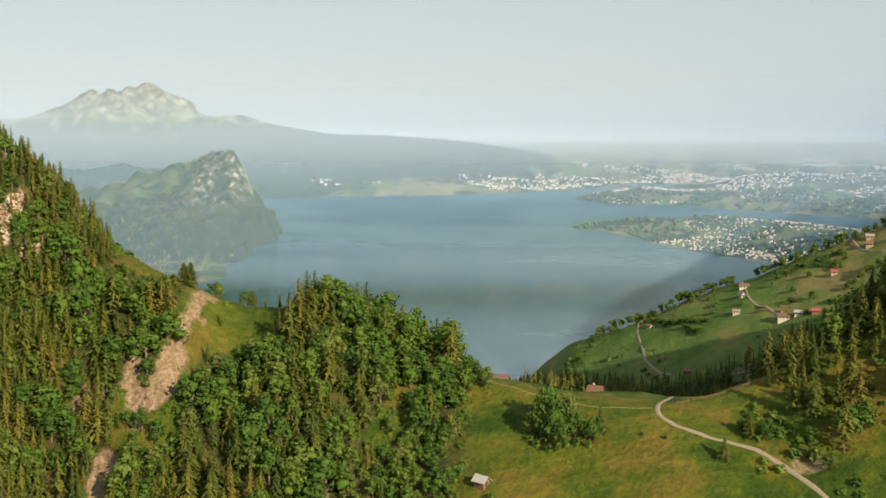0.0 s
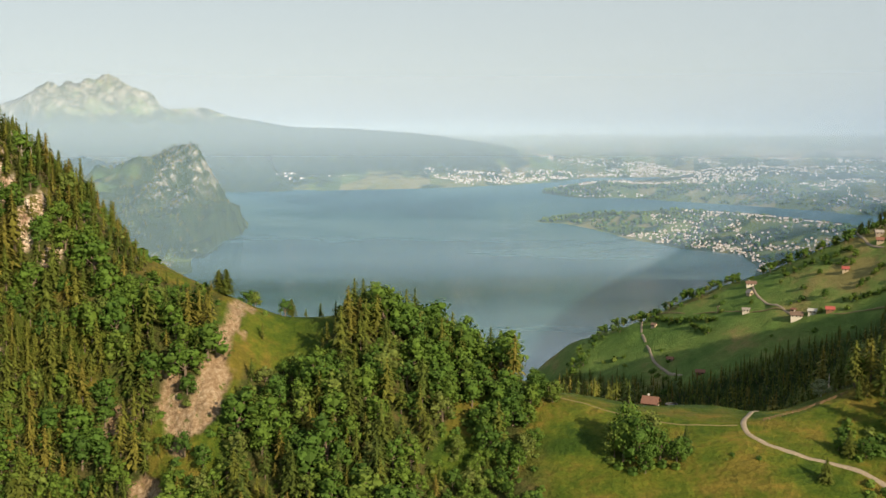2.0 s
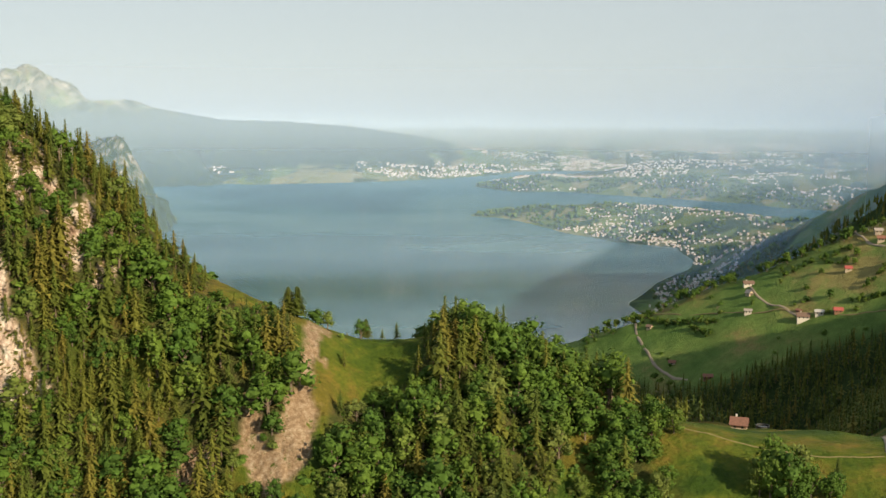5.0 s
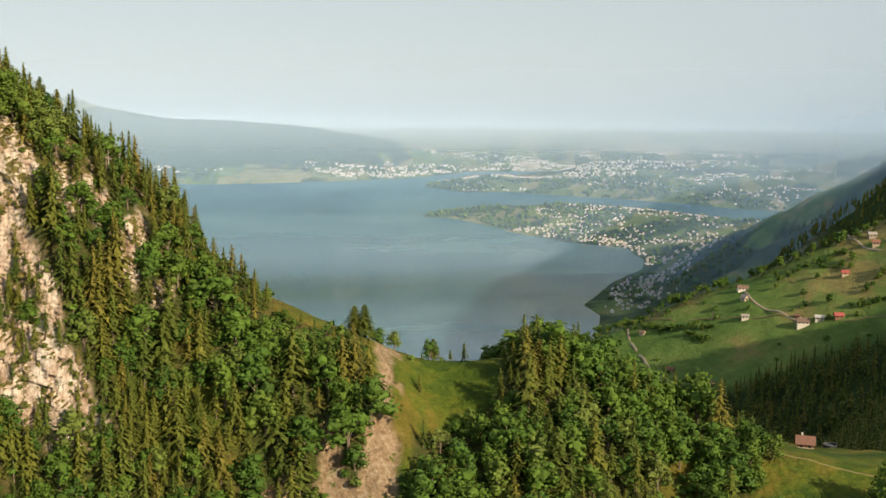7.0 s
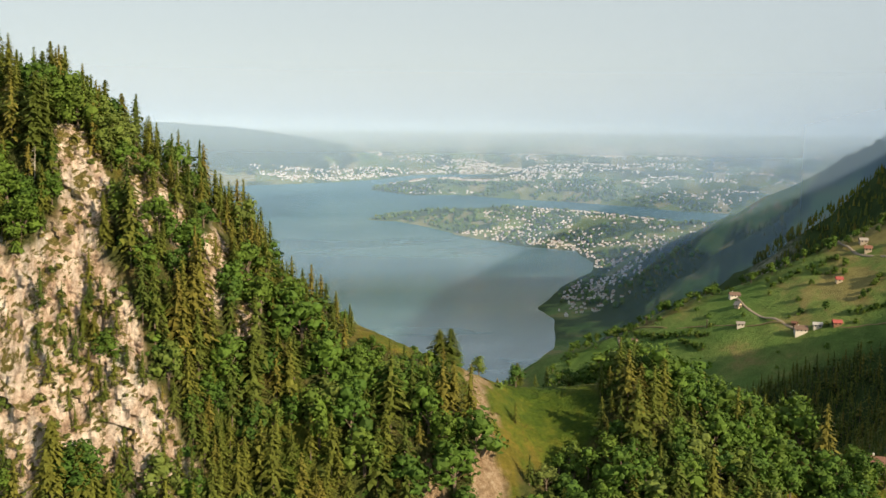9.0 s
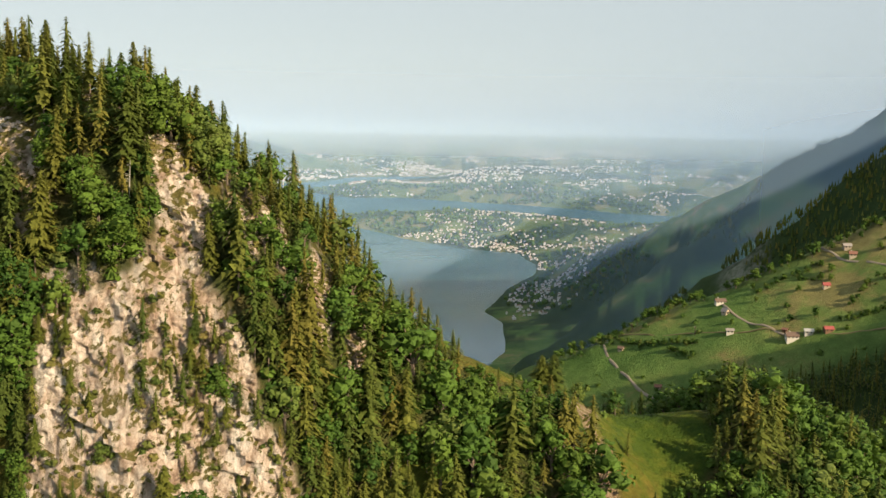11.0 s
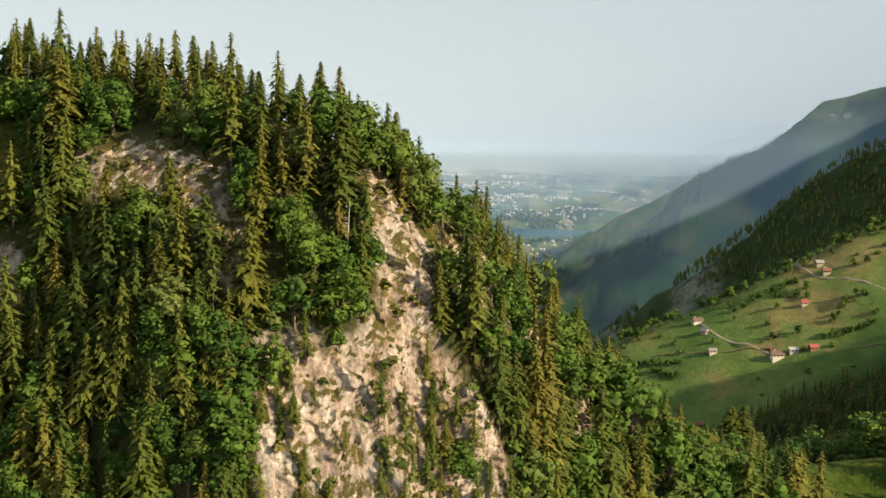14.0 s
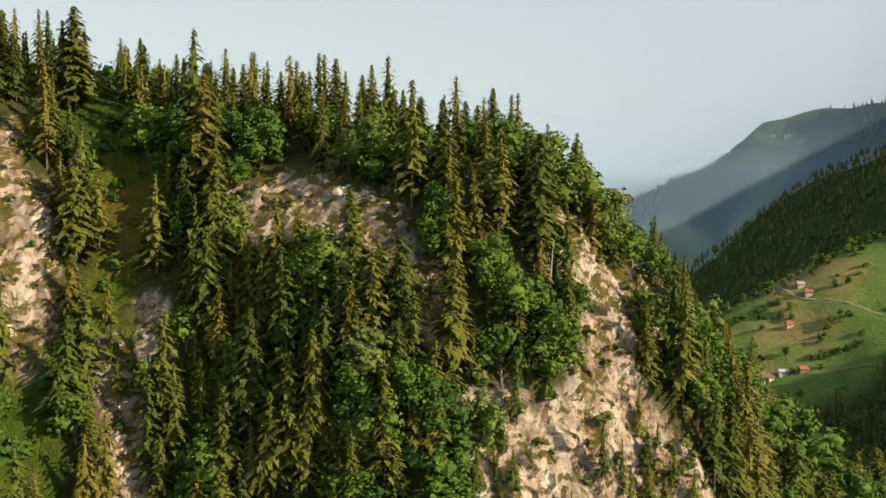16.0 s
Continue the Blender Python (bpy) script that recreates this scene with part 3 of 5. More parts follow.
PZ = np.where(D > 20000, PZ + 60 * smooth(D, 20000, 60000) * fbm(PX / 3000, PY / 3000, seed=41), PZ)
hidden = smooth(PX, -322, -300) * smooth(PX, 244, 225) * smooth(PY, 180, 215) * smooth(PY, 590, 560)
PZ = PZ - 45 * hidden
nn = fbm(PX / 160, PY / 160, octaves=5, seed=13)
far = smooth(D, 2600, 3600)
gz = np.hypot(np.gradient(PZ, axis=0) / np.gradient(D, axis=0), np.gradient(PZ, axis=1) / np.maximum(D * np.gradient(A, axis=1), 1e-6))
dR1, _ = polyline(PX, PY, CREST_R1)
dRG, _ = polyline(PX, PY, CREST_RIGI)
on_hill = smooth(hill_height(PX, PY) - PZ, -4, -1) * ((D < 1700) & (PX > 60) & (PY > 640))
WOOD = smooth(nn + 0.35 * (gz - 0.35) - 0.03 * far, 0.52, 0.56)
WOOD = np.maximum(WOOD, smooth(dR1, 420, 300) * (D < 2000) * (1 - on_hill) * (PX > 300))
hill_meadow = on_hill
WOOD = np.maximum(WOOD, smooth(nn, 0.60, 0.56) * (D > 2800) * ((PX < -600) | ((D > 9000) & (PX < 1100) & (PZ > -130))) * (PZ < 430) * (PZ > -185))
WOOD = np.maximum(WOOD, smooth(dRG, 800, 650) * smooth(nn, 0.42, 0.47) * smooth(PZ + 200 * (nn - 0.5), 420, 360) * (D > 1300))
dPen, _ = polyline(PX, PY, PEN_HILL)
dFar, _ = polyline(PX, PY, FAR_HILL)
WOOD = np.maximum(WOOD, smooth(dPen + 120 * (nn - 0.5), 150, 90) + smooth(dFar + 300 * (nn - 0.5), 480, 300))
WOOD = np.maximum(WOOD, smooth(PX, 1650, 1400) * smooth(PY, 7300, 7400) * smooth(PY, 8600, 8400) * (PX > 800))
alp = smooth(np.hypot((PX + 1500) / 210, (PY - 5150) / 330) + 0.9 * (nn - 0.5), 1.0, 0.8)     # pastures on the mountain across the lake
WOOD = np.clip(WOOD, 0, 1) * (1 - hill_meadow) * (1 - 0.5 * alp * smooth(fbm(PX / 70, PY / 70, seed=19), 0.4, 0.55))
crags = fbm(PX / 60, PY / 60, PZ / 45, octaves=4, seed=15)
ROCKF = 0.55 * smooth(fbm(PX / 26, PY / 26, PZ / 38, octaves=3, seed=16) + 0.7 * (crags - 0.5), 0.56, 0.62) * smooth(D, 2800, 3500) * smooth(PZ, -60, 60) * (PX > -1190) * (PX < -850) * (PY < 5600) * (PZ > -80)
strata = fbm((PX + 0.5 * PY) / 170, PZ / 60, octaves=4, seed=18)
ROCKF = np.maximum(ROCKF, (0.30 + 0.30 * smooth(strata, 0.40, 0.60)) * smooth(PZ + 500 * (crags - 0.5), 400, 560) * (D > 8000))
cliff_end = (PX > 395) & (PX < 500) & (PY > 1180) & (PY < 1340) & (D < 2000)
ROCKF = np.maximum(ROCKF, cliff_end * 0.3 * smooth(crags, 0.42, 0.5))
PATCH = far * smooth(PZ, -60, -120)
vn_ = fbm(PX / 30, PY / 30, seed=61)     # dark floor under the valley forest
valley_edge = np.interp(PX, [90, 112, 132, 151, 172, 190, 206, 234, 270, 310, 380, 430], [985, 955, 920, 893, 866, 842, 830, 826, 812, 795, 775, 770]) + 26 * (vn_ - 0.5)
WOOD = np.maximum(WOOD, (PY > 530) * (PX > 60) * (PX < 700) * smooth(valley_edge - PY, -4, 6))
X2, Y2, Z2 = drawn_in(PX, PY, PZ)
ground = new("ground", mesh_of("ground", np.stack([X2, Y2, Z2], -1).reshape(-1, 3), grid_faces(*A.shape), [FARLAND],
             {"wood": WOOD.ravel(), "rock": ROCKF.ravel(), "patch": PATCH.ravel()}, smooth_=True))
tagged(ground, "green valley land with woods, pastures and far hills", "ground", kind="structure")

# ---- the lake ----
az2 = np.radians(np.arange(-50, 66, 1.0))
rad2 = np.geomspace(1200, 16000, 120)
A2, D2 = np.meshgrid(az2, rad2)
LX, LY, LZ = drawn_in(CX + D2 * np.sin(A2), CY + D2 * np.cos(A2), np.full(A2.shape, LAKE))
lake = new("water", mesh_of("water", np.stack([LX, LY, LZ], -1).reshape(-1, 3), grid_faces(*A2.shape), [WATER], smooth_=True))
tagged(lake, "calm blue-grey lake with faint wind streaks and painted reflection streaks", "lake", kind="structure")

# ---- sheets that stand in for haze over the lake ----
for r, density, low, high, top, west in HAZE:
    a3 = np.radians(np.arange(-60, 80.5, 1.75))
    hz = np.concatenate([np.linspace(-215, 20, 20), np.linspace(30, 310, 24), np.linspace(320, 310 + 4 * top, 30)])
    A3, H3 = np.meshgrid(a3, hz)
    thin = west + (1 - west) * (smooth(A3, radians(13), radians(38)) if r < 2500 else smooth(A3, radians(-13), radians(-4)))     # share of the sheet left towards the west
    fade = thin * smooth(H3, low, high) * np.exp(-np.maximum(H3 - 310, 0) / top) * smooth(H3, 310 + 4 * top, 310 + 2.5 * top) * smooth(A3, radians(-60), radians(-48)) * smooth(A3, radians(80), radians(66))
    bank = new("haze_sheet", mesh_of("haze_sheet", np.stack([CX + r * np.sin(A3), CY + r * np.cos(A3), H3], -1).reshape(-1, 3), grid_faces(*A3.shape),
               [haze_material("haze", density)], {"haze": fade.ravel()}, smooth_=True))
    tagged(bank, "upright see-through sheet tinted to stand in for haze over the lake", "haze", kind="structure")


# ---- trees ----
rng = np.random.default_rng(7)


def softened(V, F, M, out, own):
    """Turns the crown's faces outwards and blends their normals with the crown's outward direction."""
    out = out / np.maximum(np.linalg.norm(out, axis=1), 1e-6)[:, None]
    fn = np.cross(V[F[:, 1]] - V[F[:, 0]], V[F[:, 2]] - V[F[:, 0]])
    fn /= np.maximum(np.linalg.norm(fn, axis=1), 1e-12)[:, None]
    back = (fn * out[F].mean(1)).sum(1) < 0
    F, fn = F.copy(), np.where(back[:, None], -fn, fn)
    F[back] = F[back][:, ::-1]
    vn = np.zeros_like(V)
    for k in range(3):
        np.add.at(vn, F[:, k], fn)
    vn /= np.maximum(np.linalg.norm(vn, axis=1), 1e-6)[:, None]
    n = out * (1 - own) + vn * own
    return V, F, M, n / np.maximum(np.linalg.norm(n, axis=1), 1e-6)[:, None]


def spruce_shape(seed, branches, sprays, coarse=1.0):
    """A spruce one metre high: trunk, inner skirts and drooping branches of small hanging sprays. Returns verts, tris, material index, normals."""
    r = np.random.default_rng(seed)
    V, F, M = [], [], []

    def add(vs, fs, m):
        o = len(V)
        V.extend(vs)
        F.extend([tuple(o + i for i in f) for f in fs])
        M.extend([m] * len(fs))

    n = 5
    ring = [(math.cos(a) * 0.012, math.sin(a) * 0.012, -0.06) for a in np.linspace(0, 2 * math.pi, n, endpoint=False)]
    add(ring + [(0, 0, 0.97)], [(i, (i + 1) % n, n) for i in range(n)], 0)
    base = r.uniform(0.06, 0.18)
    girth = r.uniform(0.155, 0.205)
    shape_ = r.uniform(0.6, 0.95)     # columnar to conical

    def reach(t):
        return girth * (1 - t) ** shape_ * (0.72 + 0.28 * min(1.0, t * 5))

    skirts = 5
    for k in range(1, skirts):
        t0, t1 = k / skirts, min(1.0, (k + 1.7) / skirts)
        w = reach(t0) * 0.42
        z0, z1 = base + (0.97 - base) * t0, base + (0.97 - base) * t1
        turn = r.uniform(0, 6.28)
        hem = [(math.cos(a + turn) * w * q, math.sin(a + turn) * w * q, z0 - w * 0.5 * q) for a, q in zip(np.linspace(0, 2 * math.pi, 7, endpoint=False), r.uniform(0.7, 1.2, 7))]
        add(hem + [(0, 0, z1)], [(i, (i + 1) % 7, 7) for i in range(7)], 1)
    lean, bias = r.uniform(0, 6.28), r.uniform(0.0, 0.25)
    for i in range(branches):
        t = min(max((i + r.uniform(-1.2, 1.2)) / branches, 0.0), 0.985) ** 0.92
        z = base + (0.985 - base) * t
        a = i * 2.39996 + r.uniform(-0.5, 0.5)
        L = reach(t) * r.choice([0.7, 0.85, 0.95, 1.05, 1.15, 1.35]) * (1 + bias * math.cos(a - lean)) + 0.010
        c, s_ = math.cos(a), math.sin(a)
        droop = L * r.uniform(0.25, 0.65) * (1.0 - 0.8 * max(0.0, t - 0.75) / 0.25)
        for j in range(sprays):
            q = 1.0 if j == 0 else r.uniform(0.35, 0.95)
            off = 0.0 if j == 0 else r.uniform(-1, 1) * L * 0.34 * (1.25 - q)
            s = (0.016 + 0.21 * L) * r.uniform(0.65, 1.3) * coarse
            px_, py_, pz_ = c * L * q - s_ * off, s_ * L * q + c * off, z - droop * q ** 1.3
            tw = r.uniform(-0.5, 0.5)
            oc, os_ = math.cos(a + tw + off / L), math.sin(a + tw + off / L)
            w = s * r.uniform(0.28, 0.46)
            hang = s * r.uniform(0.25, 0.75)
            add([(px_ - oc * s * 0.45 - os_ * w, py_ - os_ * s * 0.45 + oc * w, pz_ + hang * 0.3), (px_ - oc * s * 0.45 + os_ * w, py_ - os_ * s * 0.45 - oc * w, pz_ + hang * 0.3),
                 (px_ + oc * s * 0.6, py_ + os_ * s * 0.6, pz_ - hang)], [(0, 1, 2)], 1)
    V = np.array(V)
    flat = np.hypot(V[:, 0], V[:, 1])
    out = np.column_stack([V[:, 0], V[:, 1], 0.5 * np.maximum(flat, 0.02)])
    return softened(V, np.array(F), np.array(M), out, 0.5)


def broad_shape(seed, cards, lobes, size):
    """A broadleaved tree one metre high: forked trunk, a crown of leaf clumps over uneven lobes."""
    r = np.random.default_rng(seed)
    V, F, M = [], [], []

    def add(vs, fs, m):
        o = len(V)
        V.extend(vs)
        F.extend([tuple(o + i for i in f) for f in fs])
        M.extend([m] * len(fs))

    def limb(a, b, ra, rb):
        a, b = np.array(a), np.array(b)
        ring = [(math.cos(t), math.sin(t), 0) for t in np.linspace(0, 2 * math.pi, 5, endpoint=False)]
        add([tuple(a + np.array(q) * ra) for q in ring] + [tuple(b + np.array(q) * rb) for q in ring],
            [f for i in range(5) for f in ((i, (i + 1) % 5, 5 + i), ((i + 1) % 5, 5 + (i + 1) % 5, 5 + i))], 0)

    limb((0, 0, -0.06), (0, 0, 0.35), 0.028, 0.018)
    wide = r.uniform(0.26, 0.36)
    cen = []
    for i in range(lobes):
        a = 2 * math.pi * i / lobes * 2.4 + r.uniform(-0.4, 0.4)
        z = 0.22 + 0.62 * (i + 0.5) / lobes
        off = wide * r.uniform(0.35, 0.8) * (1 - 0.75 * max(0, (z - 0.55) / 0.45))
        c = np.array([math.cos(a) * off, math.sin(a) * off, z])
        cen.append((c, r.uniform(0.14, 0.2) * (1.05 - 0.25 * (z - 0.3))))
        limb((0, 0, 0.2), tuple(c), 0.014, 0.006)
    cen.append((np.array([0, 0, 0.56]), 0.24))
    g = (1 + 5 ** 0.5) / 2
    ico = np.array([(-1, g, 0), (1, g, 0), (-1, -g, 0), (1, -g, 0), (0, -1, g), (0, 1, g), (0, -1, -g), (0, 1, -g), (g, 0, -1), (g, 0, 1), (-g, 0, -1), (-g, 0, 1)]) / math.hypot(1, g)
    icf = [(0, 11, 5), (0, 5, 1), (0, 1, 7), (0, 7, 10), (0, 10, 11), (1, 5, 9), (5, 11, 4), (11, 10, 2), (10, 7, 6), (7, 1, 8), (3, 9, 4), (3, 4, 2), (3, 2, 6), (3, 6, 8), (3, 8, 9), (4, 9, 5), (2, 4, 11), (6, 2, 10), (8, 6, 7), (9, 8, 1)]
    for c, rad_ in cen:
        add([tuple(c + v * rad_ * 0.68 * r.uniform(0.75, 1.1)) for v in ico], icf, 1)
    made = 0
    while made < cards:
        c, rad_ = cen[r.integers(len(cen))]
        d = r.normal(size=3)
        d /= np.linalg.norm(d)
        p = c + d * rad_ * r.uniform(0.82, 1.12)
        if any(np.linalg.norm(p - c2) < r2 * 0.78 for c2, r2 in cen if c2 is not c) or p[2] < 0.08:
            continue
        nrm = d + r.normal(size=3) * 0.5 + np.array([0, 0, 0.25])
        nrm /= np.linalg.norm(nrm)
        u = np.cross(nrm, r.normal(size=3))
        u /= np.linalg.norm(u)
        v = np.cross(nrm, u)
        s_ = size * r.uniform(0.6, 1.3)
        add([tuple(p - u * s_), tuple(p + v * s_ * 0.75 - nrm * s_ * 0.25), tuple(p + u * s_), tuple(p - v * s_ * 0.75 - nrm * s_ * 0.25)], [(0, 2, 1), (0, 3, 2)], 1)
        made += 1
    V = np.array(V)
    mids, rads = np.array([c for c, _ in cen]), np.array([q for _, q in cen])
    gap_ = V[:, None] - mids[None]
    near_ = (np.linalg.norm(gap_, axis=2) / rads).argmin(1)
    lobe = gap_[np.arange(len(V)), near_] / rads[near_][:, None]
    whole = (V - (0, 0, 0.45)) * (2.6, 2.6, 2.2)
    return softened(V, np.array(F), np.array(M), lobe + 0.6 * whole, 0.35)


def bush_shape(seed, cards, size=0.16):
    r = np.random.default_rng(seed)
    V, F = [], []
    for i in range(cards):
        d = r.normal(size=3)
        d /= np.linalg.norm(d)
        d[2] = abs(d[2])
        p = d * np.array([0.5, 0.5, 0.85]) * r.uniform(0.7, 1.05)
        nrm = d + r.normal(size=3) * 0.5
        nrm /= np.linalg.norm(nrm)
        u = np.cross(nrm, r.normal(size=3))
        u /= np.linalg.norm(u)
        v, s_ = np.cross(nrm, u), size * r.uniform(0.6, 1.3)
        o = len(V)
        V += [p - u * s_, p + v * s_ - nrm * s_ * 0.3, p + u * s_, p - v * s_ - nrm * s_ * 0.3]
        F += [(o, o + 2, o + 1), (o, o + 3, o + 2)]
    V += [np.array(q) * 0.42 for q in ((1, 0, 0), (-1, 0, 0), (0, 1, 0), (0, -1, 0), (0, 0, 1.8), (0, 0, -0.4))]
    o = len(V) - 6
    F += [(o + a, o + b, o + c) for a, b, c in ((0, 2, 4), (2, 1, 4), (1, 3, 4), (3, 0, 4), (2, 0, 5), (1, 2, 5), (3, 1, 5), (0, 3, 5))]
    V = np.array(V)
    return softened(V, np.array(F), np.ones(len(F), int), V + (0, 0, 0.1), 0.4)


SPRUCE_FINE = [spruce_shape(100 + i, 210, 7, 1.1) for i in range(6)]
SPRUCE_MID = [spruce_shape(120 + i, 80, 3, 1.55) for i in range(5)]
SPRUCE_NEAR = [spruce_shape(110 + i, 92, 4, 1.32) for i in range(5)]
BROAD_FINE = [broad_shape(200 + i, 520, 8, 0.034) for i in range(6)]
BROAD_MID = [broad_shape(220 + i, 210, 7, 0.043) for i in range(5)]
BROAD_FAR = [broad_shape(240 + i, 90, 4, 0.075) for i in range(3)]
BUSH_MID = [bush_shape(260 + i, 17, 0.23) for i in range(3)]


def cone_shape(seed):
    """A far spruce: two ragged skirts."""
    r = np.random.default_rng(seed)
    V, F = [], []
    for z0, z1, w in ((0.05, 0.75, 0.17), (0.4, 1.0, 0.11)):
        o = len(V)
        V += [(math.cos(a) * w * r.uniform(0.7, 1.3), math.sin(a) * w * r.uniform(0.7, 1.3), z0 + r.uniform(-0.06, 0.06)) for a in np.linspace(0, 6.283, 6, endpoint=False)] + [(0, 0, z1)]
        F += [(o + i, o + (i + 1) % 6, o + 6) for i in range(6)]
    V = np.array(V)
    return softened(V, np.array(F), np.ones(len(F), int), V * (1, 1, 0) + (0, 0, 0.06), 0.4)


def clump_shape(seed):
    """A far broadleaved crown: an uneven lump."""
    r = np.random.default_rng(seed)
    V = [(0, 0, 1.0)] + [(math.cos(a + q) * w * r.uniform(0.7, 1.3), math.sin(a + q) * w * r.uniform(0.7, 1.3), z * r.uniform(0.85, 1.15)) for q, w, z in ((0, 0.3, 0.82), (0.5, 0.46, 0.45), (0, 0.34, 0.0)) for a in np.linspace(0, 6.283, 6, endpoint=False)]
    F = [(0, 1 + i, 1 + (i + 1) % 6) for i in range(6)]
    for k in (1, 7):
        for i in range(6):
            a, b = k + i, k + (i + 1) % 6
            F += [(a, a + 6, b), (b, a + 6, b + 6)]
    V = np.array(V)
    return softened(V, np.array(F), np.ones(len(F), int), V - (0, 0, 0.4), 0.3)


SPRUCE_TINY = [spruce_shape(135 + i, 20, 1, 3.0) for i in range(3)]
CONES, CLUMPS = [cone_shape(300 + i) for i in range(4)], [clump_shape(310 + i) for i in range(4)]


def planted(name, shapes, places, mats, label, category):
    """Many plants joined in one mesh: places are x, y, z, height, width factor."""
    places = np.asarray(places, float)
    which = rng.integers(len(shapes), size=len(places))
    VV, FF, MM, TT, NN, o = [], [], [], [], [], 0
    for k, (v, f, m, nv) in enumerate(shapes):
        p = places[which == k]
        if not len(p):
            continue
        a = rng.uniform(0, 2 * math.pi, len(p))
        c, s_ = np.cos(a)[:, None], np.sin(a)[:, None]
        h, w = p[:, 3:4], p[:, 3:4] * p[:, 4:5]
        X = p[:, 0:1] + w * (c * v[:, 0] - s_ * v[:, 1])
        Y = p[:, 1:2] + w * (s_ * v[:, 0] + c * v[:, 1])
        Z = p[:, 2:3] + h * v[:, 2]
        VV.append(np.stack([X, Y, Z], -1).reshape(-1, 3))
        FF.append((f[None] + (o + np.arange(len(p)) * len(v))[:, None, None]).reshape(-1, 3))
        NN.append(np.stack([c * nv[:, 0] - s_ * nv[:, 1], s_ * nv[:, 0] + c * nv[:, 1], np.broadcast_to(nv[:, 2], X.shape)], -1).reshape(-1, 3))
        MM.append(np.tile(m, len(p)))
        TT.append(np.repeat(rng.uniform(0, 1, len(p)), len(v)))
        o += len(p) * len(v)
    ob = new(name, mesh_of(name, np.concatenate(VV), np.concatenate(FF), mats, {"tint": np.concatenate(TT)}, np.concatenate(MM), normals=np.concatenate(NN)))
    return tagged(ob, label, category, kind="stuff")


def tree_thing(name, shape, mats, label, category):
    """One tree with its trunk and crown, at the origin, one metre high."""
    v, f, m, nv = shape
    root = tagged(new(name), label, category)
    for part_name, k in (("trunk", 0), ("crown", 1)):
        keep = f[m == k]
        used, inv = np.unique(keep, return_inverse=True)
        child = new(part_name, mesh_of(part_name, v[used], inv.reshape(-1, 3), [mats[k]], normals=nv[used]))
        child.parent = root
    return root


def spaced(points, gaps):
    """Keeps points at least their gap apart."""
    cell, kept, grid = 3.0, [], {}
    for i, p in enumerate(points):
        key = tuple(int(q // cell) for q in p)
        ok = True
        for dx in (-2, -1, 0, 1, 2):
            for dy in (-2, -1, 0, 1, 2):
                for dz in (-2, -1, 0, 1, 2):
                    for j in grid.get((key[0] + dx, key[1] + dy, key[2] + dz), ()):
                        if sum((a - b) ** 2 for a, b in zip(points[j], p)) < gaps[i] ** 2:
                            ok = False
                            break
                    if not ok:
                        break
                if not ok:
                    break
            if not ok:
                break
        if ok:
            grid.setdefault(key, []).append(i)
            kept.append(i)
    return kept


# ---- the near forest ----
P = ridge_verts.reshape(*RX.shape, 3)
du, dv = P[1:, :-1] - P[:-1, :-1], P[:-1, 1:] - P[:-1, :-1]
area = np.linalg.norm(np.cross(du, dv), axis=-1)
cx, cy, cz = P[:-1, :-1, 0], P[:-1, :-1, 1], P[:-1, :-1, 2]
cd = crest_d[:-1, :-1]
grove = fbm(cx / 20, cy / 20, cz / 20, octaves=3, seed=51)
dens = np.where(cx < 4 + 16 * (grove - 0.5), 1.0, 0.0)
dens = np.where((np.abs(cx + 8 + (408 - cy) * 0.4) < 7.5) & (cy > 368) & (cy < 413), 0.03, dens)
dens = np.where((cx > -121) & (cx < -95) & (cz > 186) & (cz < 211), 0.15, dens)
clear_ = clearing_mask(cx, cd + 6 * (grove - 0.5), cz)
dens = dens * (1 - 0.98 * np.clip(clear_ * 1.5, 0, 1))
dens = np.where((cx > -152) & (cx < -98) & (cd > -5 + 8 * (grove - 0.5)), 0.0, dens)
sx = -98 - (239 - cz) * 0.24
dens = np.where((cx > sx - 2) & (cx < sx + 9) & (cz > 206), 0.03, dens)
dens = np.where(np.hypot((cx + 239) / 13, (cz - 301) / 7.5) < 1, 0.03, dens)
for ox, oz, rx, rz in OUTCROPS:     # few trees before the small crags
    dens = np.where((np.hypot((cx - ox) / (rx * 1.15), (cz - oz + 3) / (rz * 1.3)) < 1) & (cd < 2), dens * 0.15, dens)
streak = fbm((cx + 0.3 * cz) / 5.5, cz / 28, octaves=3, seed=52)     # clefts in which plants take root
dens = np.where((cx < -255) & (np.abs(cx - west_glade(cz)) < 5) & (cz > 255), 0.04, dens)
dens = np.where((cx > -121) & (cx < -112) & (cz > 198) & (cz < 221), 0.05, dens)
right_wood = (cx > 112 + 10 * (grove - 0.5) - smooth(cd, -20, 20) * -14) & (cd < 40)
dens = np.where(right_wood, np.where((cd > -12 + 20 * (grove - 0.5)) & (cx > 122), 0.8, 0.035), dens)
dens = np.where((cx > 60) & (cx < 127) & (cy < np.interp(cx, [81.9, 91.5, 103.2, 109.2, 116.4, 120.1, 128], [366.9, 360.3, 355.3, 350.9, 340.5, 334, 318]) + 3.5), 0.0, dens)     # the open meadow below the road
on_top = smooth(cd, -20, -12)
dens = dens * np.maximum(np.clip(1 - 1.25 * ROCK[:-1, :-1], np.where(cz < cliff_top(cx) + 2, 0.03 + 0.65 * smooth(streak, 0.52, 0.59), 0.03 + 0.4 * smooth(streak, 0.53, 0.60)), 1), 0.8 * on_top) * np.clip(1 - 1.1 * SCARM[:-1, :-1], 0.0, 1)
dens = np.where((cy < 270) | (cd > 70) | ((cx < -160) & (cd > 45)), 0, dens)
w = (area * dens).ravel()
n_try = 19000
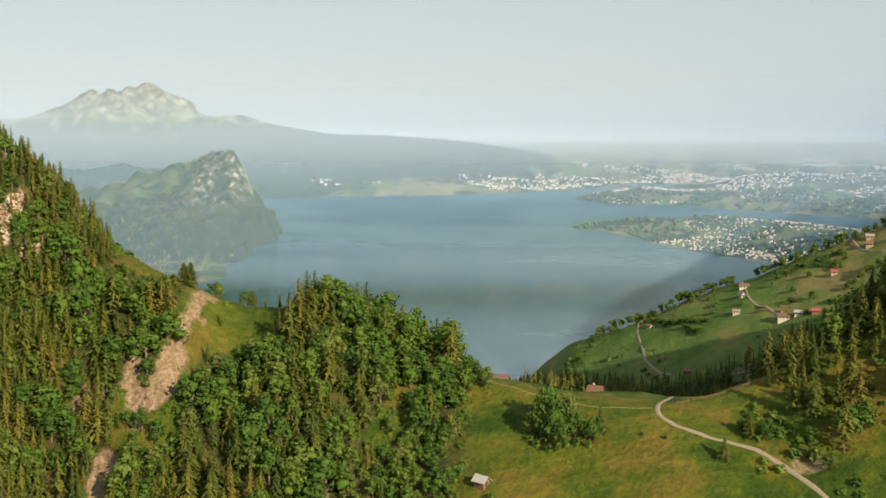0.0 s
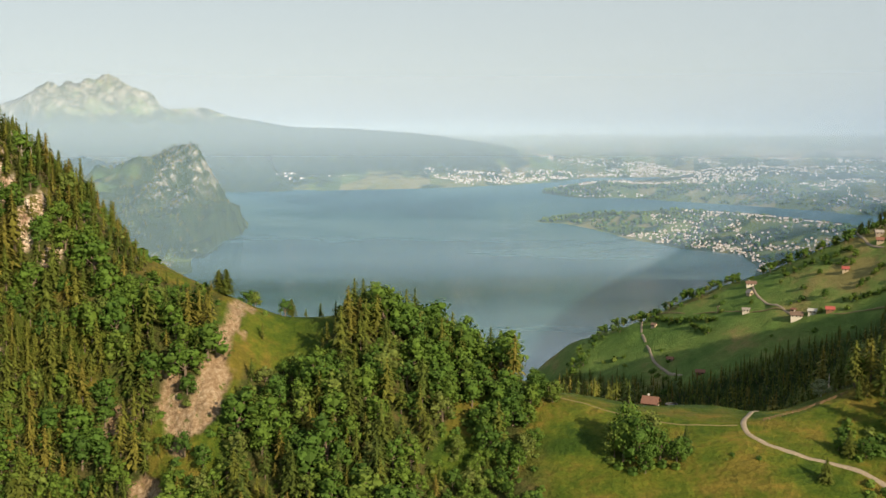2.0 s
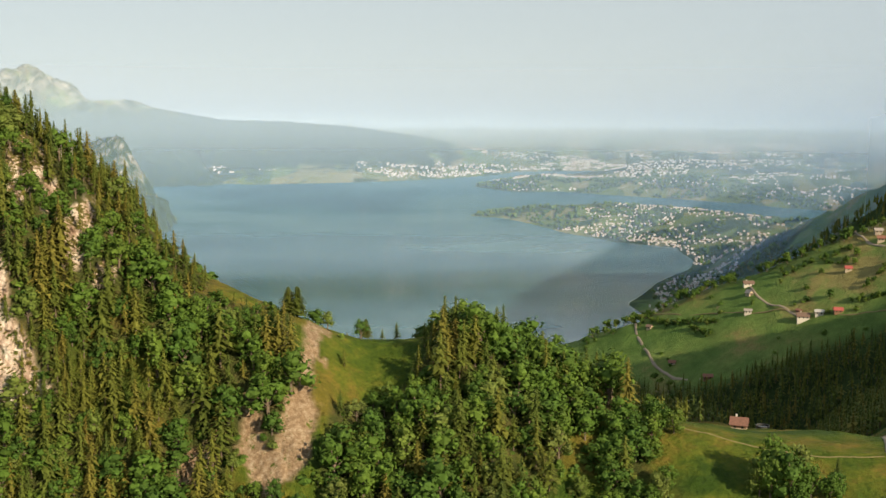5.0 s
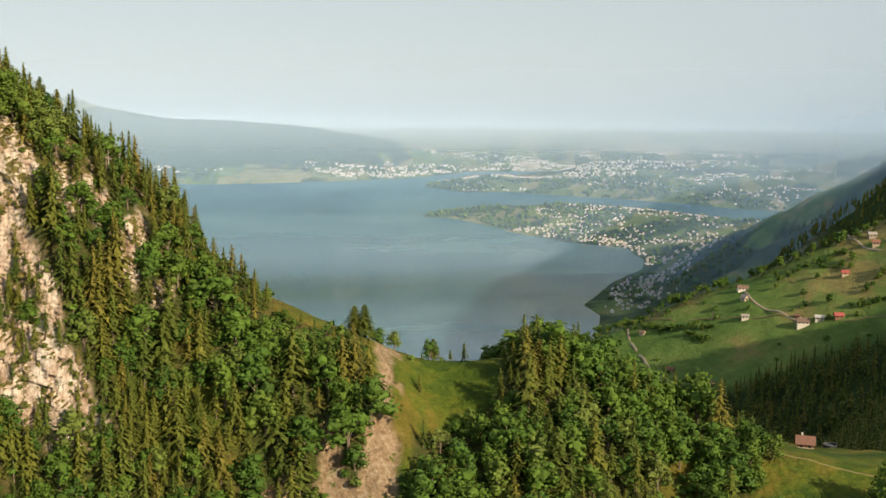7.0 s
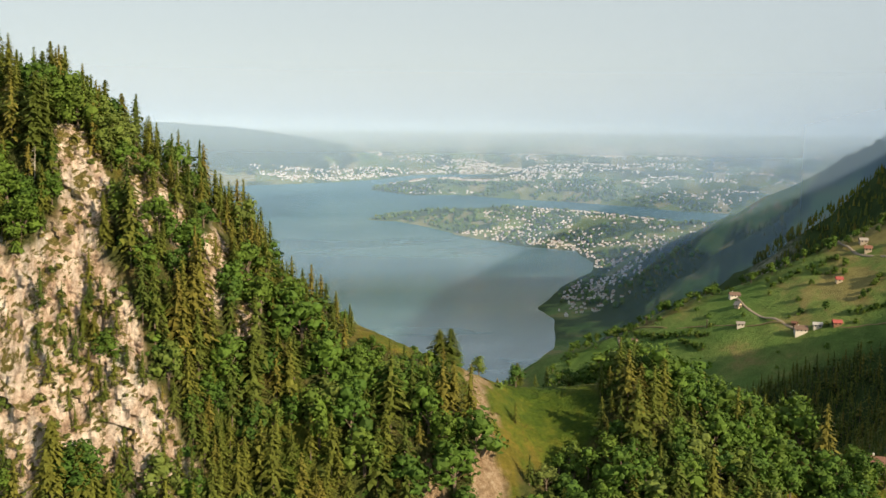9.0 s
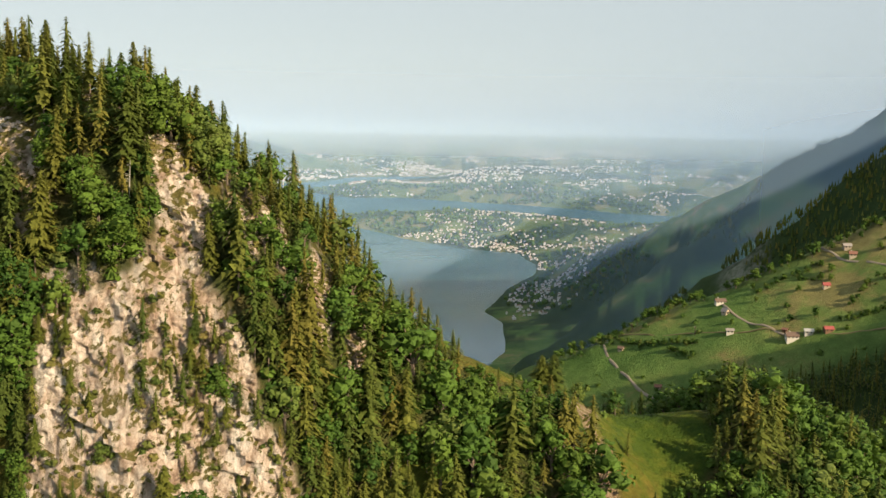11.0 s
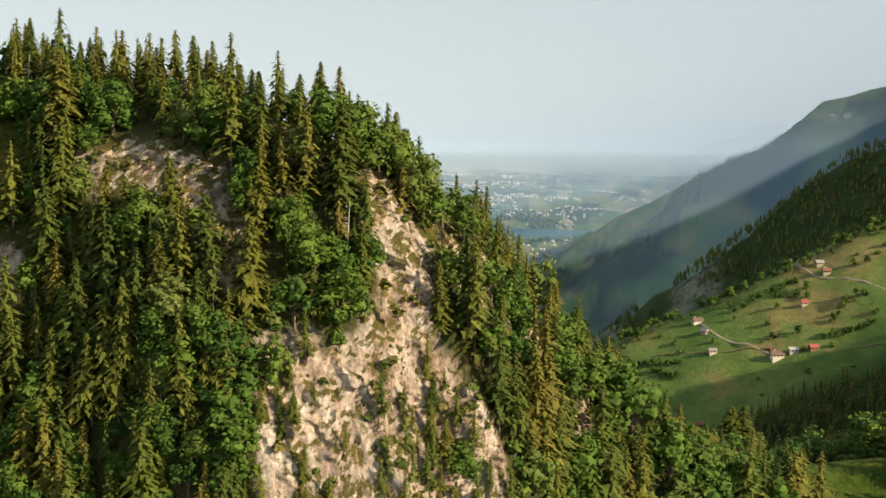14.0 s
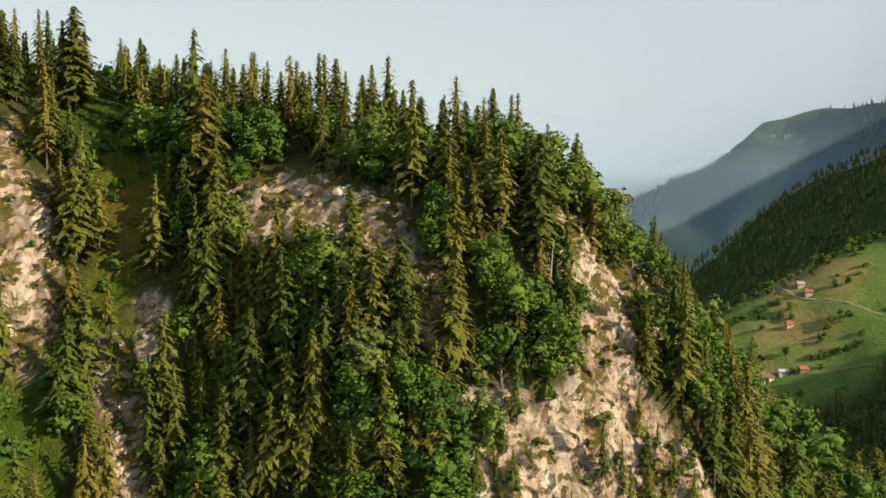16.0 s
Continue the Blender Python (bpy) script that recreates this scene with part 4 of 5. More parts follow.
pick = rng.choice(len(w), n_try, p=w / w.sum())
pts = np.stack([cx.ravel()[pick] + rng.uniform(-0.5, 0.5, n_try), cy.ravel()[pick], cz.ravel()[pick]], 1)
rk, cdp, gv = ROCK[:-1, :-1].ravel()[pick], cd.ravel()[pick], grove.ravel()[pick]
p_spruce = np.interp(pts[:, 0], [-300, -235, -200, -160, -105, -90, -50, 0, 100, 120], [0.78, 0.74, 0.64, 0.52, 0.42, 0.40, 0.26, 0.14, 0.6, 0.75])
p_spruce = np.clip(p_spruce + 0.2 * smooth(cdp, -22, -6) * smooth(pts[:, 0], -90, -110) + 1.1 * (gv - 0.5), 0.04, 0.97)
knoll = np.hypot(pts[:, 0] + 58, pts[:, 1] - 412) < 11
p_spruce = np.where(knoll, 0.9, p_spruce)
p_spruce = np.where((rk > 0.4) & (cdp < -16), 0.93, p_spruce)
is_spruce = rng.uniform(size=n_try) < p_spruce
height = np.where(is_spruce, rng.uniform(10.0, 21.5, n_try), rng.uniform(6.5, 12.5, n_try))
height = np.where(pts[:, 0] > -150, height * np.where(is_spruce, 0.95, 1.3), height)
height = np.where(is_spruce & (rng.uniform(size=n_try) < 0.22), height * 0.55, height)
height = np.where(is_spruce & (pts[:, 0] < -105) & (cdp > -16), rng.uniform(9.5, 16.5, n_try), height)
height = np.where(knoll & is_spruce, rng.uniform(13, 18, n_try), height)
height = np.where((rk > 0.4) & (cdp < -16), rng.uniform(2.5, 9.0, n_try), height)
height = np.where((pts[:, 0] > -152) & (pts[:, 0] < -98) & (cdp > -18), height * 0.6, height)
beside = clearing_mask(pts[:, 0], cdp + 11, pts[:, 2] + 8) + clearing_mask(pts[:, 0] - 5, cdp, pts[:, 2])
height = np.where(beside > 0.4, height * 0.5, height)
low_wood = ((pts[:, 0] > -124) & (pts[:, 0] < -92) & (pts[:, 2] > 176) & (pts[:, 2] < 213)) | ((pts[:, 0] > -34) & (pts[:, 0] < 7) & (pts[:, 1] < 378))
height = np.where(low_wood, height * 0.5, height)
wide_zone = smooth(pts[:, 0], -165, -140)
height = np.where(~is_spruce & (height > 3.5), height * (1 + 0.15 * wide_zone), height)
gap = np.where(is_spruce, 1.8 + 0.12 * height + 0.3 * wide_zone, 2.0 + 0.17 * height + wide_zone * (0.3 + 0.06 * height))
keep = np.array(spaced([tuple(p) for p in pts], gap))
pts, is_spruce, height = pts[keep], is_spruce[keep], height[keep]
tall = height > 3.5
close = (pts[:, 0] > -290) & (pts[:, 0] < -188) & tall
firs, leafy = np.where(close & is_spruce)[0][:300], np.where(close & ~is_spruce)[0][:230]
MATS_S, MATS_B = [BARK, NEEDLES], [BARK, LEAVES]
for kind, idx, shapes, mats, label in (("spruce_tree", firs, SPRUCE_FINE, MATS_S, "tall dark green spruce tree on the steep slope"),
                                       ("broadleaf_tree", leafy, BROAD_FINE, MATS_B, "bright green broadleaved tree on the wooded slope")):
    protos = [tree_thing(kind, s_, mats, label, "tree") for s_ in shapes]
    for n_, i in enumerate(idx):
        h = height[i]
        wd = h * (rng.uniform(0.85, 1.25) if kind == "spruce_tree" else rng.uniform(1.0, 1.35))
        m = Matrix.LocRotScale(tuple(pts[i] - np.array([0, 0, 0.25])), Euler((rng.uniform(-0.04, 0.04), rng.uniform(-0.04, 0.04), rng.uniform(0, 6.28))), (wd, wd, h))
        if n_ < len(protos):
            protos[n_].matrix_basis = m
            tagged(protos[n_], group="trees of the ridge")
        else:
            ob = copy_thing(protos[n_ % len(protos)], Matrix())
            ob.matrix_basis = m
taken = np.zeros(len(pts), bool)
taken[firs], taken[leafy] = True, True
rest = ~taken & tall
by_cliff = (pts[:, 0] < -150) & (pts[:, 0] > -300)
for kind, sel, shapes, mats, lo, hi in (("spruce_forest", rest & is_spruce & ~by_cliff, SPRUCE_MID, MATS_S, 1.05, 1.45), ("cliff_spruce_forest", rest & is_spruce & by_cliff, SPRUCE_NEAR, MATS_S, 0.9, 1.3), ("broadleaf_forest", rest & ~is_spruce, BROAD_MID, MATS_B, 1.0, 1.35)):
    q = np.column_stack([pts[sel], height[sel], rng.uniform(lo, hi, sel.sum())])
    planted(kind, shapes, q, mats, "dense mixed mountain forest on the steep ridge", "forest")
low = ~tall
if low.sum():
    planted("cliff_shrubs", BUSH_MID, np.column_stack([pts[low], height[low] * 0.6, np.full(low.sum(), 0.9)]), [BARK, SCRUB], "low olive shrubs rooted in the limestone cliff", "shrubs")
# undergrowth on rock ledges and between the trees
w2 = (area * np.where(ROCK[:-1, :-1] > 0.5, 0.2 + 0.9 * smooth(streak, 0.50, 0.57), 0.35) * (cx < 8) * (cy > 300) * (1 - 0.97 * np.clip(clear_ * 1.5, 0, 1)) * (1 - np.clip(SCARM[:-1, :-1] * 1.05, 0, 1)) * (cd < 20)).ravel()
pk = rng.choice(len(w2), 3200, p=w2 / w2.sum())
on_rock = ROCK[:-1, :-1].ravel()[pk] > 0.4
size_ = np.where(on_rock, rng.uniform(0.5, 1.9, len(pk)), rng.uniform(1.0, 3.2, len(pk)))
beds = np.column_stack([cx.ravel()[pk], cy.ravel()[pk], cz.ravel()[pk] - 0.2, size_, rng.uniform(1.0, 1.6, len(pk))])
planted("undergrowth", BUSH_MID, beds[~on_rock], MATS_B, "leafy undergrowth and saplings on the slope", "undergrowth")
planted("cliff_scrub", BUSH_MID, beds[on_rock], [BARK, SCRUB], "dry olive scrub in the clefts of the limestone cliff", "shrubs")


# ---- woods of the valley and the mountains behind ----
def scattered(n, x0, x1, y0, y1, keep, heights, seed):
    r = np.random.default_rng(seed)
    x, y = r.uniform(x0, x1, n), r.uniform(y0, y1, n)
    z = land_height(x, y)
    ok = keep(x, y, z)
    h = r.uniform(*heights, n)
    return np.column_stack([x, y, z, h, r.uniform(1.0, 1.4, n)])[ok]


def in_valley(x, y, z):
    n = fbm(x / 30, y / 30, seed=61)
    edge = np.interp(x, [90, 112, 132, 151, 172, 190, 206, 234, 270, 310, 380, 430], [985, 955, 920, 893, 866, 842, 830, 826, 812, 795, 775, 770]) + 26 * (n - 0.5)
    return (y > 522 + 18 * (n - 0.5) - 0.25 * (x - 60)) & (y < edge) & (x > 48 + 20 * (n - 0.5))


valley = scattered(13000, 40, 440, 500, 1000, in_valley, (8.5, 15.5), 62)
valley[:, 2] += hummocks(valley[:, 0], valley[:, 1]) * (valley[:, 1] < 590)
keep = spaced([tuple(p[:3]) for p in valley], np.full(len(valley), 3.1))
planted("valley_spruce_forest", SPRUCE_TINY, valley[keep], MATS_S, "dark spruce forest filling the shaded valley", "forest")


def on_r1(x, y, z):
    d, _ = polyline(x, y, CREST_R1)
    bare = (x < 500) & (fbm(x / 25, y / 25, z / 25, seed=63) > 0.46) & (z < 170)
    return (d < 330) & (z > hill_height(x, y) + 2) & (z > -80) & ~bare


r1 = scattered(5200, 330, 1000, 700, 1420, on_r1, (6, 11), 64)
keep = spaced([tuple(p[:3]) for p in r1], np.full(len(r1), 4.2))
planted("mountain_fir_forest", CONES, scattered(15000, 330, 1000, 700, 1420, on_r1, (5, 9.5), 164), MATS_S, "dark conifers filling the shaded mountain flank", "forest")
planted("mountain_spruce_forest", SPRUCE_TINY, r1[keep], MATS_S, "dark spruce forest on the shaded mountain flank", "forest")


def on_rigi(x, y, z):
    d, _ = polyline(x, y, CREST_RIGI)
    n = fbm(x / 160, y / 160, octaves=5, seed=13)
    return (d < 600) & (z > -150) & (n > 0.47) & ((z < 330) | (n > 0.56))


rg = scattered(15000, 700, 2400, 1500, 3600, on_rigi, (8, 14), 65)
planted("far_mountain_forest", CONES, rg[:12000], MATS_S, "distant forest patches on the hazy mountain side", "forest")


def on_left(x, y, z):
    n = fbm(x / 160, y / 160, octaves=5, seed=13)
    return (z > -195) & (n > 0.36) & (inside(x, y, COAST_LEFT) > 10) & (np.hypot((x + 1500) / 210, (y - 5150) / 330) > 0.9)


lf = scattered(6000, -2400, -800, 3600, 6300, on_left, (11, 18), 66)
lf[:, 0], lf[:, 1], lf[:, 2] = drawn_in(lf[:, 0], lf[:, 1], lf[:, 2])
planted("lakeside_mountain_forest", CONES, lf[:3200], MATS_S, "hazy forest on the mountain across the lake", "forest")


def on_shore(x, y, z):
    n = fbm(x / 160, y / 160, octaves=5, seed=13)
    return (z > LAKE + 2) & ((n > 0.5) | ((x < 1250) & (y > 4900)))


sh = scattered(9000, 700, 3000, 2700, 8600, on_shore, (10, 16), 67)
sh[:, 0], sh[:, 1], sh[:, 2] = drawn_in(sh[:, 0], sh[:, 1], sh[:, 2])
planted("shore_woods", CLUMPS, sh[:2600], MATS_B, "woods and garden trees on the lake peninsula", "woods")

# ---- pasture hill: hedges, rim trees, single trees ----
def along(points, step, jitter, seed):
    r = np.random.default_rng(seed)
    out = []
    for (ax, ay), (bx, by) in zip(points, points[1:]):
        k = max(1, int(math.hypot(bx - ax, by - ay) / step))
        for i in range(k):
            t = (i + r.uniform()) / k
            out.append((ax + t * (bx - ax) + r.normal() * jitter, ay + t * (by - ay) + r.normal() * jitter))
    return np.array(out)


def hill_plants(points, heights, seed):
    r = np.random.default_rng(seed)
    z = land_height(points[:, 0], points[:, 1])
    return np.column_stack([points, z - 0.3, r.uniform(*heights, len(points)), r.uniform(1.1, 1.6, len(points))])


HEDGES = [[(198, 980), (205, 959), (222, 936), (235, 918)], [(215, 932), (224, 906)], [(296, 934), (317, 933), (338, 924), (352, 919)], [(327, 856), (352, 866), (362, 854)], [(324, 923), (341, 905)], [(314, 846), (325, 842), (344, 827)], [(186, 982), (200, 998)]]
rim = along([(112, 940), (118, 965), (132, 994), (150, 1008), (189, 998), (242, 982), (290, 966), (335, 950), (352, 943), (372, 938), (420, 923), (470, 908)], 2.2, 5.0, 71)
hedges = [along(h, 1.8, 1.6, 72 + i) for i, h in enumerate(HEDGES)]
bits = scattered(160, 130, 460, 780, 1040, lambda x, y, z: (fbm(x / 35, y / 35, seed=75) > 0.55) & (np.abs(hill_height(x, y) - z) < 2), (1.5, 4.5), 76)
bits[:, 4] = 1.5
planted("rim_trees", BROAD_FAR, hill_plants(rim, (3, 10), 77), MATS_B, "row of broadleaved trees along the pasture rim", "trees")
planted("hedges", BROAD_FAR, np.concatenate([hill_plants(h, (2.5, 6), 78) for h in hedges]), MATS_B, "dark green hedges dividing the sloping pastures", "hedge")
planted("pasture_bushes", BUSH_MID, bits, MATS_B, "scattered bushes on the sloping pastures", "bushes")
SINGLES = [(347, 905, 9), (341, 897, 7), (262, 915, 5), (291, 925, 5), (306, 868, 8), (296, 850, 6), (384, 893, 8), (392, 886, 7), (317, 905, 6), (300, 945, 6), (310, 955, 7), (232, 975, 6)]
rough = np.random.default_rng(171)
rx_, ry_ = rough.uniform(98, 165, 170), rough.uniform(325, 392, 170)
ok = (fbm(rx_ / 12, ry_ / 12, seed=172) > 0.5) & (np.abs(ry_ - np.interp(rx_, [81.9, 91.5, 103.2, 109.2, 116.4, 120.1, 128], [366.9, 360.3, 355.3, 350.9, 340.5, 334, 318])) > 4) & (rx_ > 104)
planted("rough_bushes", BUSH_MID, np.column_stack([rx_, ry_, saddle_height(rx_, ry_) - 0.2, rough.uniform(1.2, 3.8, 170), rough.uniform(1.1, 1.6, 170)])[ok], MATS_B, "rough bushes on the slope above the road", "bushes")
proto = None
for x, y, h in SINGLES:
    z = float(land_height(np.array([x * 1.0]), np.array([y * 1.0]))[0]) - 0.2
    m = Matrix.LocRotScale((x, y, z), Euler((0, 0, x)), (h * 1.3, h * 1.3, h))
    if proto is None:
        proto = tree_thing("pasture_tree", BROAD_MID[1], MATS_B, "round broadleaved tree standing alone on the pasture", "tree")
        tagged(proto, group="single trees on the pasture")
        proto.matrix_basis = m
    else:
        copy_thing(proto, Matrix()).matrix_basis = m

# ---- trees and bushes on the saddle meadow ----
def stand(kind, shape, mats, label, x, y, h, width, category="tree"):
    ob = tree_thing(kind, shape, mats, label, category)
    ob.matrix_basis = Matrix.LocRotScale((x, y, float(saddle_height(x, y)) - 0.25), Euler((0, 0, x * 7.0)), (h * width, h * width, h))
    return ob


for i, (x, y, h) in enumerate([(35, 367, 17), (40, 365, 18.5), (38, 372, 18), (44, 369, 16), (47, 366, 12), (32.5, 369, 13), (41, 361, 10)]):
    stand("broadleaf_tree", BROAD_FINE[i % 5], MATS_B, "leafy broadleaved tree in the clump on the meadow", x, y, h, 0.9)
for i, (x, y, h) in enumerate([(52, 364, 9.5), (54.5, 366, 8.5)]):
    stand("broadleaf_tree", BROAD_FINE[(i + 2) % 5], MATS_B, "smaller broadleaved tree beside the meadow clump", x, y, h, 1.1)
stand("spruce_tree", SPRUCE_FINE[1], MATS_S, "small spruce at the edge of the meadow clump", 56, 368, 10, 1.2)
stand("spruce_tree", SPRUCE_FINE[2], MATS_S, "lone spruce below the gravel road", 95.4, 348.5, 8.5, 1.5)
stand("spruce_tree", SPRUCE_FINE[3], MATS_S, "dark dense conifer on the crest beside the landslide", -103, 428, 10.5, 2.1)
stand("spruce_tree", SPRUCE_FINE[0], MATS_S, "dark dense conifer on the crest beside the landslide", -106, 429, 9, 2.1)
stand("spruce_tree", SPRUCE_FINE[4], MATS_S, "lone small oval tree on the grassy crest", -80, 439, 7.5, 1.8)
for i, (x, y, h) in enumerate([(-203, 417, 12.5), (-199, 416, 13), (-195, 419, 12), (-207, 421, 12), (-192, 423, 11), (-201, 424, 12)]):
    stand("broadleaf_tree", BROAD_FINE[i % 5], MATS_B, "broadleaved tree on the rocky shoulder of the summit", x, y, h, 1.15)
stand("pale_shrub_tree", BROAD_FINE[1], [DEADWOOD, PALE_LEAVES], "pale silver-green shrub tree by the pasture edge", 117, 408, 7.5, 1.3)
for i, (x, y, h, s_) in enumerate([(106.8, 358.8, 10, 0), (112, 358, 8.5, 1), (105, 363, 5, 1), (126, 352, 6, 1), (132.5, 367, 12, 0), (128, 372, 9.5, 0), (139, 365, 13, 0), (121, 386, 8, 0), (136, 380, 12, 0), (145, 372, 13, 0)]):
    stand("broadleaf_tree" if s_ else "spruce_tree", (BROAD_FINE if s_ else SPRUCE_FINE)[i % 5], MATS_B if s_ else MATS_S,
          "broadleaved tree on the rough slope above the road" if s_ else "spruce on the rough slope above the road", x, y, h, 1.2 if s_ else 1.25)
for i, (x, y, h) in enumerate([(-14, 371, 7), (-8, 377, 6), (-19, 379, 7.5), (-5, 368, 6), (1, 372, 9), (4, 375, 9.5), (7, 378, 8.5), (-11, 363, 5.5), (2, 398, 11), (8, 396, 10), (12, 400, 11), (16, 398, 9), (6, 389, 9), (-3, 392, 10), (10, 404, 10)]):
    stand("broadleaf_tree", BROAD_FINE[i % 5], MATS_B, "broadleaved tree at the edge of the small clearing", x, y, h, 1.15)
for x, y, h in [(33, 364, 4.5), (37, 361, 4.5), (43, 363, 5), (47, 363, 4.5), (51, 361, 4), (31, 367, 4), (70, 363, 2.2), (67.5, 361.5, 1.5), (77.7, 359.8, 2.4), (16, 344, 3.2)]:
    ob = new("bush", mesh_of("bush", BUSH_MID[0][0], BUSH_MID[0][1], [LEAVES], normals=BUSH_MID[0][3]))
    tagged(ob, "small round green bush on the meadow", "bush", group="meadow bushes")
    ob.matrix_basis = Matrix.LocRotScale((x, y, float(saddle_height(x, y)) - 0.1), None, (h, h, h * 0.7))


def snag(x, y, z, h, seed):
    """A dead, barkless trunk with stubs of branches."""
    r = np.random.default_rng(seed)
    V, F = [], []

    def rod(a, b, ra, rb):
        o = len(V)
        a, b = np.array(a), np.array(b)
        ax = (b - a) / np.linalg.norm(b - a)
        u = np.cross(ax, (0.3, 1, 0.2))
        u /= np.linalg.norm(u)
        v = np.cross(ax, u)
        for c, rr in ((a, ra), (b, rb)):
            V.extend([c + rr * (math.cos(t) * u + math.sin(t) * v) for t in np.linspace(0, 6.283, 6, endpoint=False)])
        F.extend([(o + i, o + (i + 1) % 6, o + 6 + (i + 1) % 6, o + 6 + i) for i in range(6)])

    rod((0, 0, -0.5), (r.normal() * 0.3, r.normal() * 0.3, h), 0.16, 0.04)
    for i in range(14):
        q = r.uniform(0.35, 0.95)
        a = r.uniform(0, 6.28)
        L = h * 0.16 * (1.15 - q) * r.uniform(0.6, 1.6)
        rod((0, 0, h * q), (math.cos(a) * L, math.sin(a) * L, h * q + r.uniform(-0.3, 0.15) * L), 0.06, 0.02)
    ob = tagged(new("dead_tree", mesh_of("dead_tree", np.array(V), np.array(F), [DEADWOOD])), "bleached dead spruce trunk with bare branch stubs", "dead tree", group="dead trees")
    ob.location = (x, y, z)


r_ = np.random.default_rng(81)
cand = np.where(close)[0]
for k, i in enumerate(r_.choice(cand, 12, replace=False)):
    snag(*(pts[i] + np.array([1.3, -1.0, 0])), r_.uniform(5, 9), 82 + k)
for k, (x, y) in enumerate([(-176, 427), (-179, 426), (-173, 428), (-224, 386.5), (121, 411)]):
    snag(x, y, float(near_height(np.array([x * 1.0]), np.array([y * 1.0]))[0]) - 0.5, 9 if k < 3 else 7, 95 + k)

# ---- roads ----
def ribbon(name, points, width, mat, height_at, label, lift=0.12):
    pts_ = np.array(points, float)
    t = np.concatenate([[0], np.cumsum(np.hypot(*np.diff(pts_, axis=0).T))])
    s_ = np.arange(0, t[-1], 1.5)
    line = np.column_stack([np.interp(s_, t, pts_[:, c]) for c in (0, 1)])
    k = np.exp(-0.5 * (np.arange(-5, 6) / 2.2) ** 2)
    k /= k.sum()
    line = np.column_stack([np.convolve(np.pad(line[:, c], 5, mode="edge"), k, "valid") for c in (0, 1)])
    tan = np.gradient(line, axis=0)
    tan /= np.linalg.norm(tan, axis=1)[:, None]
    nor = np.column_stack([-tan[:, 1], tan[:, 0]])
    wob = 1 + 0.25 * (vnoise(s_ / 6, s_ * 0, seed=91) - 0.5)
    rows = []
    for q, dz in ((-0.62, -0.45), (-0.5, 0.0), (-0.17, 0.03), (0.17, 0.03), (0.5, 0.0), (0.62, -0.45)):
        xy = line + nor * (width * q * wob)[:, None]
        rows.append(np.column_stack([xy, height_at(xy[:, 0], xy[:, 1]) + lift + dz]))
    ob = new(name, mesh_of(name, np.stack(rows, 1).reshape(-1, 3), grid_faces(len(s_), 6), [mat], smooth_=True))
    return tagged(ob, label, "road", kind="structure")


GRAVEL = plain("pale gravel", (0.21, 0.175, 0.13), 0.95, 0.25, 1.2)
ribbon("road", [(128, 318), (120.1, 334), (116.4, 340.5), (109.2, 350.9), (103.2, 355.3), (91.5, 360.3), (81.9, 366.9), (78.2, 371.4), (77.5, 377), (80, 383), (84, 390), (90, 402), (98, 418), (110, 436), (126, 450), (142, 456)], 1.7, GRAVEL, saddle_height, "pale gravel farm road over the saddle")
TRODDEN = plain("trodden earth", (0.15, 0.125, 0.055), 0.95, 0.3, 1.2)
ribbon("road", [(77.5, 378), (67.2, 379.8), (57.6, 382), (44.6, 388.6), (25.2, 397.5), (14, 403)], 0.34, TRODDEN, saddle_height, "narrow trodden footpath along the meadow crest")
ribbon("road", [(364, 945), (361.5, 925), (362, 910), (368.4, 892), (375.8, 857), (384, 820)], 1.7, GRAVEL, land_height, "pale gravel lane to the upper farm", 0.35)
ribbon("road", [(274, 949), (270.2, 928), (272, 900), (278.9, 874), (283, 862)], 1.7, GRAVEL, land_height, "pale gravel lane between the farms", 0.35)
ribbon("road", [(195, 1000), (205, 987), (217, 962), (237, 935), (257, 902), (275, 883), (290, 862), (303, 840), (315, 829), (326, 805), (345, 770)], 0.8, TRODDEN, land_height, "thin farm track across the pastures", 0.35)
ribbon("road", [(186, 992), (181.5, 975), (180, 944), (177, 909), (184, 878), (197, 852)], 1.8, GRAVEL, land_height, "pale track climbing the lower pasture", 0.35)

# ---- farmhouses ----
def part(name, verts, faces, mat, parent, label=""):
    me = bpy.data.meshes.new(name)
    me.from_pydata([tuple(v) for v in verts], [], [tuple(f) for f in faces])
    me.materials.append(mat)
    me.update()
    ob = new(name, me)
    ob.parent = parent
    return tagged(ob, label)


BOXF = [(0, 3, 2, 1), (4, 5, 6, 7), (0, 1, 5, 4), (1, 2, 6, 5), (2, 3, 7, 6), (3, 0, 4, 7)]


def box(x0, x1, y0, y1, z0, z1):
    return [(x0, y0, z0), (x1, y0, z0), (x1, y1, z0), (x0, y1, z0), (x0, y0, z1), (x1, y0, z1), (x1, y1, z1), (x0, y1, z1)]


